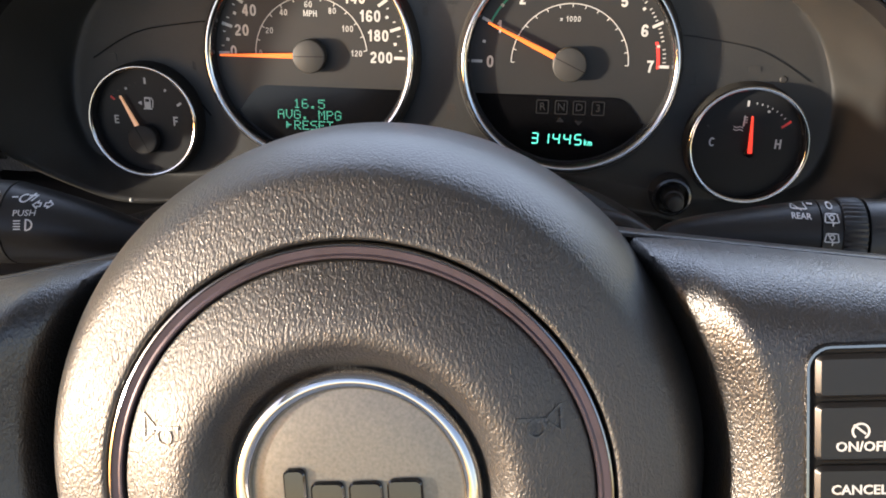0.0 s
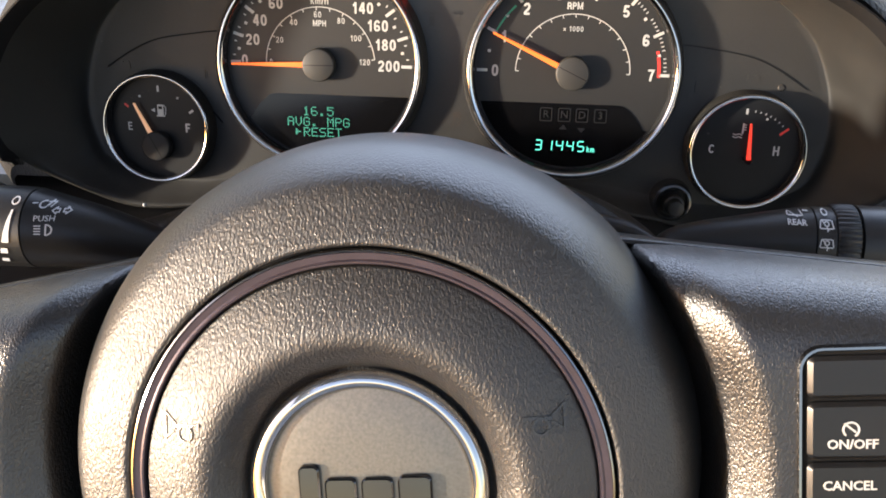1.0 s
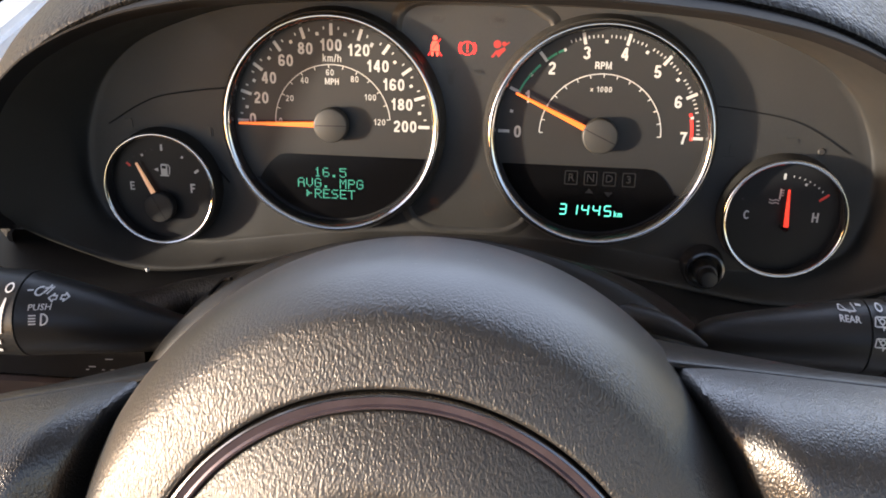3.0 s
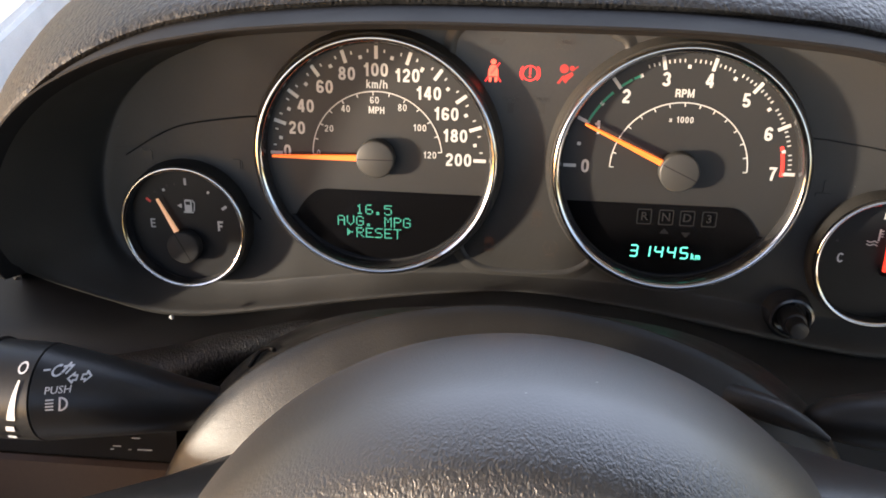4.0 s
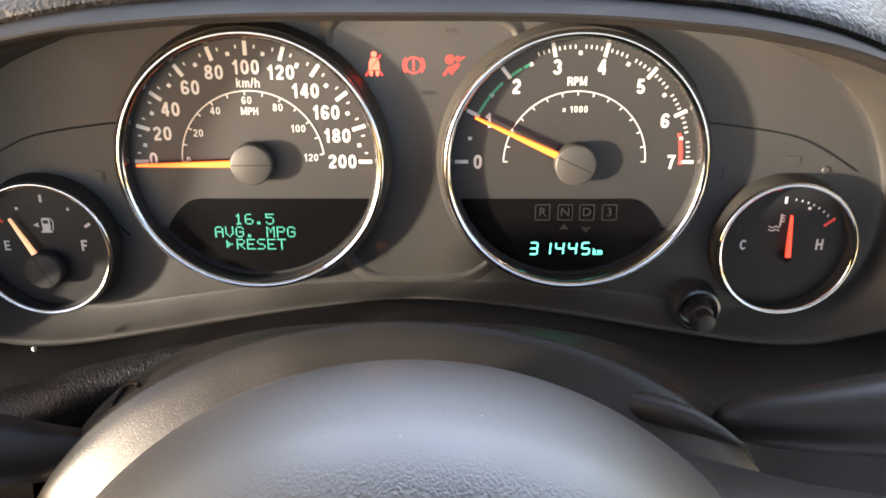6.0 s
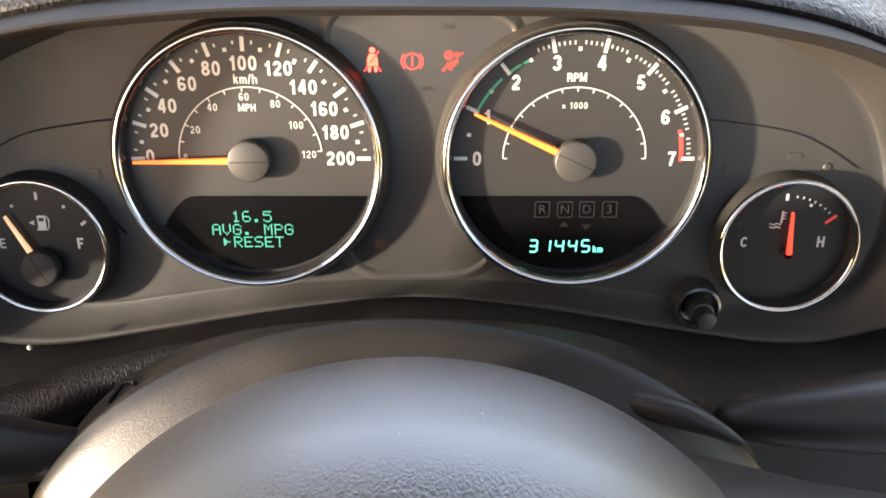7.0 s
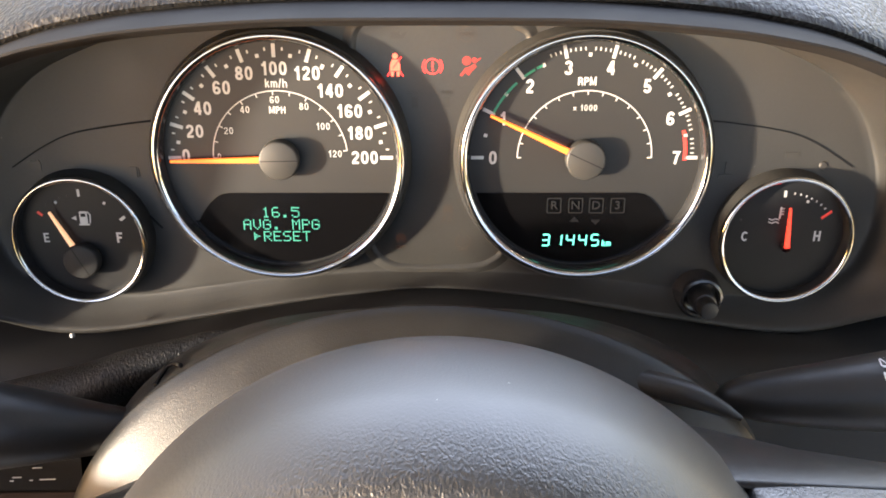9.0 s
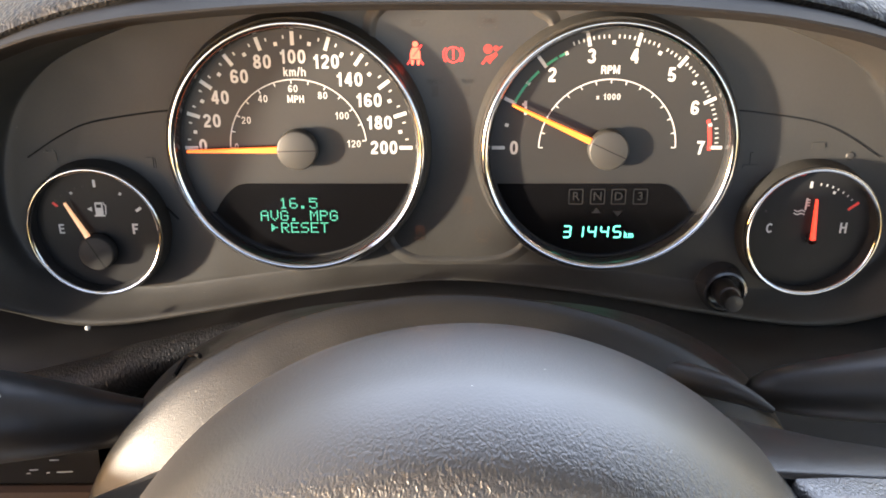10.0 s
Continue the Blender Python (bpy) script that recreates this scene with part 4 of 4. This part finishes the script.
bm = bmesh.new()
prof = [(0.096, -0.166), (0.106, -0.169), (0.1115, -0.175), (0.1134, -0.184), (0.1135, -0.200), (0.1115, -0.2178), (0.1090, -0.2270), (0.1060, -0.2342), (0.1028, -0.2400), (0.1004, -0.2432), (0.0978, -0.2454), (0.0935, -0.2474), (0.0880, -0.2494), (0.0840, -0.2506), (0.0802, -0.2513), (0.0792, -0.2480)]
lathe(bm, [p for p in smooth_line(prof, 3)], HX, HZ, 160)
part("hub_cover", spin(bm), M_HUB, wheel, angle=70)
bm = bmesh.new()
prof = [(0.0739, -0.2470), (0.0734, -0.2500), (0.0718, -0.2512), (0.067, -0.2537), (0.060, -0.2566), (0.0535, -0.2582), (0.0485, -0.2570), (0.0445, -0.2528), (0.0415, -0.2484), (0.0398, -0.2456), (0.036, -0.2440)]
lathe(bm, smooth_line(prof, 3), HX, HZ, 160)
disc(bm, 0.036, -0.2440, HX, HZ, 160)
part("airbag_pad", spin(bm), M_HUB, wheel, angle=70)
bm = bmesh.new()
lathe(bm, [(0.0738, -0.246), (0.0739, -0.2506), (0.0743, -0.2514), (0.0749, -0.2515), (0.0756, -0.2511), (0.0776, -0.2514), (0.0785, -0.2505), (0.0789, -0.246)], HX, HZ, 160)
ring = part("trim_ring", spin(bm), M_RINGTRIM, wheel, "thin dark satin trim ring", angle=25)
# chrome lip added to give the trim ring's outer edge a bright glint
bm = bmesh.new()
lathe(bm, [(0.0776, -0.2513), (0.0779, -0.2518), (0.0784, -0.2516), (0.0789, -0.2506), (0.0790, -0.247)], HX, HZ, 160)
part("ring_edge", spin(bm), M_DCHROME, ring, "bright silvery outer edge")
bm = bmesh.new()
prof = []
for k in range(13):
    a = radians(180 * k / 12)
    prof.append((0.0364 + 0.0031 * math.cos(a), -0.2475 - 0.0034 * math.sin(a)))
lathe(bm, [(0.0395, -0.2425)] + prof, HX, HZ, 128)
emblem = part("emblem_ring", spin(bm), M_CHROME, wheel, "polished chrome emblem ring")
bm = bmesh.new()
lathe(bm, [(0.0338, -0.2474), (0.030, -0.2481), (0.02, -0.2487), (0.01, -0.2490)], HX, HZ, 128)
disc(bm, 0.01, -0.2490, HX, HZ, 128)
part("emblem_plate", spin(bm), M_EMBLEM, wheel, "sparkling silver emblem plate")
for x0, x1, z0, z1 in ((-0.0225, -0.0155, -0.010, 0.0085), (-0.0140, -0.0035, -0.010, 0.0042), (-0.0020, 0.0085, -0.010, 0.0042), (0.0100, 0.0210, -0.010, 0.0048)):
    bm = bmesh.new()
    prism(bm, rounded(HX + x0, HX + x1, HZ + z0, HZ + z1, 0.0022), -0.2507, -0.2480, 0.0006)
    part("emblem_block", spin(bm), M_BLOCK, wheel, "dark chrome raised block")
PAD = sorted(smooth_line([(0.0734, -0.2500), (0.0718, -0.2512), (0.067, -0.2537), (0.060, -0.2566), (0.0535, -0.2582), (0.0485, -0.2570), (0.0445, -0.2528)], 3))
for sx in (-1, 1):
    bm = bmesh.new()
    x, z = HX + sx * 0.0575, HZ + 0.0245
    def line(u0, w0, u1, w1, width=0.0007):
        a, b = (x + sx * u0, z + w0), (x + sx * u1, z + w1)
        bar(bm, (a[0] + b[0]) / 2, (a[1] + b[1]) / 2, math.hypot(b[0] - a[0], b[1] - a[1]), width, math.degrees(math.atan2(b[1] - a[1], b[0] - a[0])), 0, 1)
    line(0.0062, -0.0044, 0.0062, 0.0044)
    line(0.0062, 0.0042, 0.0022, 0.0010)
    line(0.0062, -0.0038, 0.0022, -0.0006)
    line(0.0022, 0.0003, -0.0066, 0.0010, 0.0011)
    arc_band(bm, x - sx * 0.0012, z - 0.0020, 0.0021, 0.0029, 0, 360, 0, 1, 24)
    for v in bm.verts:   # laid on the pad's dome
        y = float(np.interp(math.hypot(v.co.x - HX, v.co.z - HZ), [p[0] for p in PAD], [p[1] for p in PAD]))
        v.co.y = y - 0.0005 if v.co.y < 0.5 else y + 0.0008
    part("horn_symbol", spin(bm), M_SPOKE, wheel, "embossed horn symbol", smooth=False)


BEVEL_IN, BEVEL_OUT = 0.1158, 0.1272   # radii between which the spoke slopes into the groove round the hub


def spoke(side):
    """The front and top of one spoke: a groove beside the hub, a bevel, the flat front and a rounded top."""
    bm = bmesh.new()
    rows = []
    for i in range(141):
        x = 0.070 + 0.130 * (i / 140) ** 1.2
        top = 0.0715 - (x - 0.09) * 0.150
        col = []
        prof = [(-0.2050, top), (-0.2180, top - 0.0014), (-0.2300, top - 0.0046), (-0.2390, top - 0.0100), (-0.2435, top - 0.0155), (-0.2458, top - 0.0215), (-0.2468, top - 0.0280)]
        prof += [(-0.2470, top - 0.027 - (top - 0.027 + 0.075) * j / 24) for j in range(1, 25)]
        for y, z in smooth_line(prof[:8], 2)[:-1] + prof[7:]:
            r = math.hypot(x, z)
            d = max(BEVEL_OUT + 0.003 - r, 0)
            cut = 0.82 * (d - 0.003 if d > 0.006 else d * d / 0.012)
            cut += 3.0 * max(BEVEL_IN - r, 0)
            col.append((HX + side * x, min(y + cut, -0.190), HZ + z))
        rows.append(col)
    skin(bm, rows)
    return spin(bm)


def spoke_back(side):
    bm = bmesh.new()
    rows = []
    for i in range(21):
        x = 0.066 + 0.134 * i / 20
        top = 0.0715 - (x - 0.09) * 0.150
        ye = -0.142 - 0.55 * max(0, x - 0.08)
        tail = (((ye - 0.194) / 2, top - 0.0016), (ye - 0.008, top - 0.0048), (ye - 0.001, top - 0.0085), (ye + 0.003, top - 0.014), (ye + 0.003, -0.07))
        rows.append([(HX + side * x, y, HZ + z) for y, z in ((-0.2056, top - 0.0012), (-0.2050, top + 0.0001), (-0.2038, top + 0.0006), (-0.194, top + 0.0006), *tail)])
    skin(bm, rows)
    return spin(bm)


M_BTN = mat("button_black", (0.007, 0.0068, 0.0068), 0.36, bump=0.00002, bscale=3000)
for side in (-1, 1):
    sp = part("spoke", spoke(side), M_SPOKE, wheel, "dark grained spoke with rounded top", angle=60)
    part("spoke_back", spoke_back(side), M_SHROUD, wheel, "smooth grey spoke back cover", angle=50)
    a, b = (HX + side * 0.1343, HX + side * 0.196)
    x0, x1 = min(a, b), max(a, b)
    bm = bmesh.new()
    o, i2 = rounded(x0, x1, HZ - 0.050, HZ + 0.0427, 0.007), rounded(x0 + 0.0015, x1 - 0.0015, HZ - 0.0485, HZ + 0.0412, 0.0058)
    rows = [[(p[0], -0.2457, p[1]) for p in o], [(p[0] + (q[0] - p[0]) * 0.2, -0.2485, p[1] + (q[1] - p[1]) * 0.2) for p, q in zip(o, i2)], [(p[0] + (q[0] - p[0]) * 0.7, -0.2485, p[1] + (q[1] - p[1]) * 0.7) for p, q in zip(o, i2)], [(p[0], -0.2462, p[1]) for p in i2]]
    skin(bm, rows, closed=True)
    part("switch_frame", spin(bm), M_DCHROME, wheel, "thin chrome frame round the switches")
    bm = bmesh.new()
    prism(bm, rounded(x0 + 0.0015, x1 - 0.0015, HZ - 0.0485, HZ + 0.0412, 0.006), -0.2476, -0.2447)
    part("switch_bed", spin(bm), M_GROOVE, wheel, smooth=False)
    for j, (z0, z1) in enumerate(((0.0268, 0.0400), (0.0076, 0.0256), (-0.0115, 0.0064), (-0.047, -0.0125))):
        bm = bmesh.new()
        prism(bm, rounded(x0 + 0.0026, x1 - 0.0026, HZ + z0, HZ + z1, 0.0022), -0.2497, -0.2469, 0.0013)
        bt = part("switch_button", spin(bm), M_BTN, wheel, "matt black push button")
        if side > 0 and j == 1:
            part("button_text", spin(words("ON/OFF", 0.0030, x0 + 0.0155, -0.2498, HZ + 0.0125, bold=0.02)), M_WHITE, bt, smooth=False)
            bm = bmesh.new()
            arc_band(bm, x0 + 0.0150, HZ + 0.0172, 0.0020, 0.0026, -60, 230, -0.2499, -0.2494, 20)
            bar(bm, x0 + 0.0147, HZ + 0.0178, 0.0044, 0.0006, 140, -0.2499, -0.2494)
            part("speed_symbol", spin(bm), M_WHITE, bt, smooth=False)
        if side > 0 and j == 2:
            part("button_text", spin(words("CANCEL", 0.0030, x0 + 0.0148, -0.2498, HZ - 0.0007, bold=0.02)), M_WHITE, bt, smooth=False)

# ---- steering column ----
column = thing("column_shroud", (0, -0.03, -0.15), "smooth black plastic steering column shroud", "column cover")


def shroud(k0, k1, lift=0.0):
    """The upper or the lower shell: stations of y, half width, height and squareness, with shoulders that slope more near the wheel."""
    bm = bmesh.new()
    rows = []
    for y, a, b, e in smooth_line([(0.0, 0.098, 0.070, 2.4), (-0.03, 0.118, 0.084, 2.4), (-0.055, 0.134, 0.093, 2.8), (-0.08, 0.1395, 0.0995, 2.6), (-0.095, 0.1410, 0.1038, 2.2), (-0.1025, 0.1445, 0.1072, 2.0), (-0.1048, 0.1444, 0.1072, 1.95), (-0.1080, 0.1412, 0.1042, 1.92), (-0.1115, 0.1345, 0.0972, 1.9), (-0.1150, 0.1250, 0.0890, 1.9), (-0.119, 0.114, 0.077, 1.9), (-0.123, 0.095, 0.06, 1.9)], 3):
        row = []
        for k in range(k0, k1 + 1):
            t = radians(-30 + 240 * k / 96)
            c, s3 = math.cos(t), math.sin(t)
            row.append(((a + lift) * math.copysign(abs(c) ** (2 / e), c), y, -0.15 + (b + lift) * math.copysign(abs(s3) ** (2 / e), s3)))
        rows.append(row)
    skin(bm, rows)
    return bm


part("upper_cover", shroud(12, 84), M_SHROUD, column, angle=60)
part("lower_cover", shroud(0, 12, -0.0012), M_SHROUD, column, angle=60)
part("lower_cover", shroud(84, 96, -0.0012), M_SHROUD, column, angle=60)


def rod(points, r, seg=12):
    """A round rod through points; r may be a list."""
    bm = bmesh.new()
    rows = []
    P = [Vector(p) for p in points]
    for k, p in enumerate(P):
        d = (P[min(k + 1, len(P) - 1)] - P[max(k - 1, 0)]).normalized()
        u = d.cross(Vector((0, 1, 0.3))).normalized()
        v = d.cross(u)
        q = r[k] if isinstance(r, (list, tuple)) else r
        rows.append([p + u * q * math.cos(2 * math.pi * j / seg) + v * q * math.sin(2 * math.pi * j / seg) for j in range(seg)])
    vs = skin(bm, rows, closed=True)
    bm.faces.new(vs[0])
    bm.faces.new(vs[-1])
    return bm


BOOT = [(0.048, -0.082, -0.0730), (0.070, -0.100, -0.0715), (0.090, -0.113, -0.0725), (0.101, -0.118, -0.0752), (0.112, -0.122, -0.0800)]
boot = rod(smooth_line(BOOT, 4), list(np.interp(np.linspace(0, 1, 17), (0, 0.3, 0.65, 0.9, 1), (0.0052, 0.0055, 0.0046, 0.0024, 0.0010))), 20)
part("stalk_boot", boot, M_STALK, column, "dark smooth boot at the stalk's root")
slot = smooth_line([(-0.1065, -0.0960, -0.0768), (-0.1055, -0.0910, -0.0742), (-0.1033, -0.0890, -0.0712), (-0.0993, -0.0910, -0.0698), (-0.0962, -0.0965, -0.0686)], 4)
part("cover_slot", rod(slot, 0.0009), M_GROOVE, column, "small dark hooked slot")


def stalk(name, label, side, axis, cat):
    """axis: stations (x outward, z, radius, y) from the column outwards to the grip rings."""
    st = thing(name, (side * axis[0][0], axis[0][3], axis[0][1]), label, cat, group="stalks on the column")
    def tube(stations, seg=40, ribs=0):
        bm = bmesh.new()
        n = ribs * 4 if ribs else seg
        rows = []
        for x, z, r, y in stations:
            row = []
            for k in range(n):
                q = r * (0.972 if ribs and k % 4 in (0, 3) else 1.0)
                row.append((side * x, y - q * math.cos(2 * math.pi * k / n), z + q * math.sin(2 * math.pi * k / n)))
            rows.append(row)
        vs = skin(bm, rows, closed=True)
        bm.faces.new(vs[0])
        bm.faces.new(vs[-1])
        return bm
    part("lever", tube(smooth_line(axis, 6)), M_STALK, st)
    xe, ze, re, ye = axis[-1]
    if side < 0:
        part("grip_ring", tube([(xe, ze, re * 0.94, ye), (xe + 0.0006, ze, re * 0.94, ye), (xe + 0.0008, ze, re * 1.01, ye), (xe + 0.0215, ze, re * 1.03, ye), (xe + 0.0218, ze, re * 0.95, ye)]), M_STALK, st)
        part("end_knob", tube([(xe + 0.0216, ze, re * 0.95, ye), (xe + 0.0224, ze, re * 0.95, ye), (xe + 0.0226, ze, re * 1.08, ye), (xe + 0.0262, ze, re * 1.07, ye), (xe + 0.0275, ze, re * 0.9, ye)]), M_STALK, st)
    else:
        part("grip_ring", tube([(xe, ze, re * 0.94, ye), (xe + 0.0006, ze, re * 0.94, ye), (xe + 0.0008, ze, re * 1.0, ye), (xe + 0.0088, ze, re * 1.01, ye), (xe + 0.0090, ze, re * 0.95, ye)]), M_STALK, st)
        part("ribbed_ring", tube([(xe + 0.0088, ze, re * 0.95, ye), (xe + 0.0092, ze, re * 1.06, ye), (xe + 0.0102, ze, re * 1.10, ye), (xe + 0.0182, ze, re * 1.11, ye), (xe + 0.0190, ze, re * 1.06, ye), (xe + 0.0192, ze, re * 0.95, ye)], ribs=44), M_STALK, st, "ribbed black turning ring")
        part("end_knob", tube([(xe + 0.0190, ze, re * 0.95, ye), (xe + 0.0196, ze, re * 0.95, ye), (xe + 0.0198, ze, re * 1.10, ye), (xe + 0.050, ze, re * 1.06, ye), (xe + 0.055, ze, re * 0.9, ye)]), M_STALK, st)
    return st


LAX = [(0.112, -0.1000, 0.0070, -0.085), (0.130, -0.0955, 0.0100, -0.094), (0.152, -0.0900, 0.0145, -0.105), (0.1795, -0.0860, 0.0190, -0.113)]
RAX = [(0.1105, -0.0815, 0.0022, -0.098), (0.1130, -0.0808, 0.0050, -0.099), (0.119, -0.0798, 0.0078, -0.101), (0.131, -0.0785, 0.0102, -0.104), (0.146, -0.0772, 0.0122, -0.106), (0.160, -0.0760, 0.0139, -0.107), (0.1754, -0.0750, 0.0156, -0.107)]
left = stalk("turn_signal_stalk", "black turn signal and light stalk with white symbols", -1, LAX, "stalk")
right = stalk("wiper_stalk", "black wiper stalk with white symbols", 1, RAX, "stalk")


def wrap(bm, axis, lift=0.0005):
    """Bends flat print at y = 0 round a stalk's front; its z is the height seen from the front."""
    axis = smooth_line(axis, 6)
    for v in bm.verts:
        x = abs(v.co.x)
        z0, r, y0 = (float(np.interp(x, [a[0] for a in axis], [a[k] for a in axis])) for k in (1, 2, 3))
        if x > axis[-1][0]:
            r *= 1.02
        th = math.asin(max(min((v.co.z - z0) / r, 0.97), -0.97))
        r += lift
        v.co = Vector((v.co.x, y0 - r * math.cos(th) + v.co.y * 0.3, z0 + r * math.sin(th)))
    return bm


def blade(bm, x0, z0, w0, x1, z1, w1, steps=6):
    """A flat bar from (x0, z0) to (x1, z1) whose width runs from w0 to w1, in short steps so that it can bend."""
    for k in range(steps):
        a, b = k / steps, (k + 1) / steps
        q = [(x0 + (x1 - x0) * u + s * (w0 + (w1 - w0) * u) / 2, z0 + (z1 - z0) * u) for u, s in ((a, -1), (a, 1), (b, 1), (b, -1))]
        prism(bm, q, -0.0001, 0.0001)


part("stalk_text", wrap(words("PUSH", 0.0026, -0.1705, 0, -0.0800), LAX), M_PRINT, left, smooth=False)
bm = bmesh.new()
for k in range(4):
    bar(bm, -0.1728, -0.0832 - 0.0012 * k, 0.0026, 0.0005, 0, -0.0001, 0.0001)
arc_band(bm, -0.1695, -0.0850, 0.0020, 0.0026, -90, 90, -0.0001, 0.0001, 16)
bar(bm, -0.1696, -0.0850, 0.0050, 0.0006, 90, -0.0001, 0.0001)
part("headlamp_symbol", wrap(bm, LAX), M_PRINT, left, smooth=False)
for sx in (-1, 1):
    bm = bmesh.new()
    c = -0.1648 + sx * 0.0019
    o = [(c + sx * 0.0016, 0), (c, 0.0015), (c, 0.0007), (c - sx * 0.0011, 0.0007), (c - sx * 0.0011, -0.0007), (c, -0.0007), (c, -0.0015)]
    for k in range(len(o)):
        a, b = o[k], o[(k + 1) % len(o)]
        bar(bm, (a[0] + b[0]) / 2, -0.0765 + (a[1] + b[1]) / 2, math.hypot(b[0] - a[0], b[1] - a[1]) + 0.0004, 0.0005, math.degrees(math.atan2(b[1] - a[1], b[0] - a[0])), -0.0001, 0.0001)
    part("arrow_symbol", wrap(bm, LAX), M_PRINT, left, smooth=False)
bm = bmesh.new()
arc_band(bm, -0.1722, -0.0738, 0.0012, 0.0018, 60, 330, -0.0001, 0.0001, 16)
bar(bm, -0.1756, -0.0732, 0.0020, 0.0005, 0, -0.0001, 0.0001)
bar(bm, -0.1700, -0.0732, 0.0030, 0.0008, 60, -0.0001, 0.0001)
bar(bm, -0.1688, -0.0738, 0.0028, 0.0006, 60, -0.0001, 0.0001)
bar(bm, -0.1695, -0.0728, 0.0030, 0.0006, 0, -0.0001, 0.0001)
part("fog_lamp_symbol", wrap(bm, LAX), M_PRINT, left, smooth=False)
bm = bmesh.new()
arc_band(bm, -0.1838, -0.0722, 0.0013, 0.0019, 0, 360, -0.0001, 0.0001, 16)
part("off_symbol", wrap(bm, LAX, 0.0004), M_PRINT, left, smooth=False)
bm = bmesh.new()
blade(bm, -0.1838, -0.0760, 0.0008, -0.1868, -0.0910, 0.0034)
blade(bm, -0.1880, -0.0938, 0.0032, -0.1886, -0.0962, 0.0036, 2)
blade(bm, -0.1894, -0.0988, 0.0034, -0.1900, -0.1004, 0.0036, 2)
part("dimmer_scale", wrap(bm, LAX, 0.0004), M_PRINT, left, smooth=False)
part("stalk_text", wrap(words("REAR", 0.0024, 0.1678, 0, -0.0660, bold=0.03), RAX), M_PRINT, right, smooth=False)


def wiper_symbol(x, z, s=1.0):
    bm = bmesh.new()
    w, h = 0.0026 * s, 0.0017 * s
    for a, b, l, t in ((x, z + h, 2 * w * 0.8, 0), (x, z - h, 2 * w, 0), (x - w, z, 2 * h, 80), (x + w, z, 2 * h, 100), (x - 0.0006, z - 0.0002, 3.0 * h, 125)):
        bar(bm, a, b, l, 0.0005, t, -0.0001, 0.0001)
    return bm


bm = wiper_symbol(0.1675, -0.0614, 1.05)
bar(bm, 0.1722, -0.0611, 0.0020, 0.0006, 0, -0.0001, 0.0001)
part("rear_wiper_symbol", wrap(bm, RAX), M_PRINT, right, smooth=False)
for z in (-0.0660, -0.0738):
    bm = wiper_symbol(0.1796, z)
    arc_band(bm, 0.1796, z + 0.0002, 0.0007, 0.0012, 0, 360, -0.0001, 0.0001, 12)
    bar(bm, 0.1799, z - 0.0024, 0.0005, 0.0014, 0, -0.0001, 0.0001)
    part("rear_wiper_symbol", wrap(bm, RAX, 0.0004), M_PRINT, right, smooth=False)
bm = bmesh.new()
arc_band(bm, 0.1796, -0.0612, 0.0009, 0.0014, 0, 360, -0.0001, 0.0001, 16)
part("off_symbol", wrap(bm, RAX, 0.0004), M_PRINT, right, smooth=False)
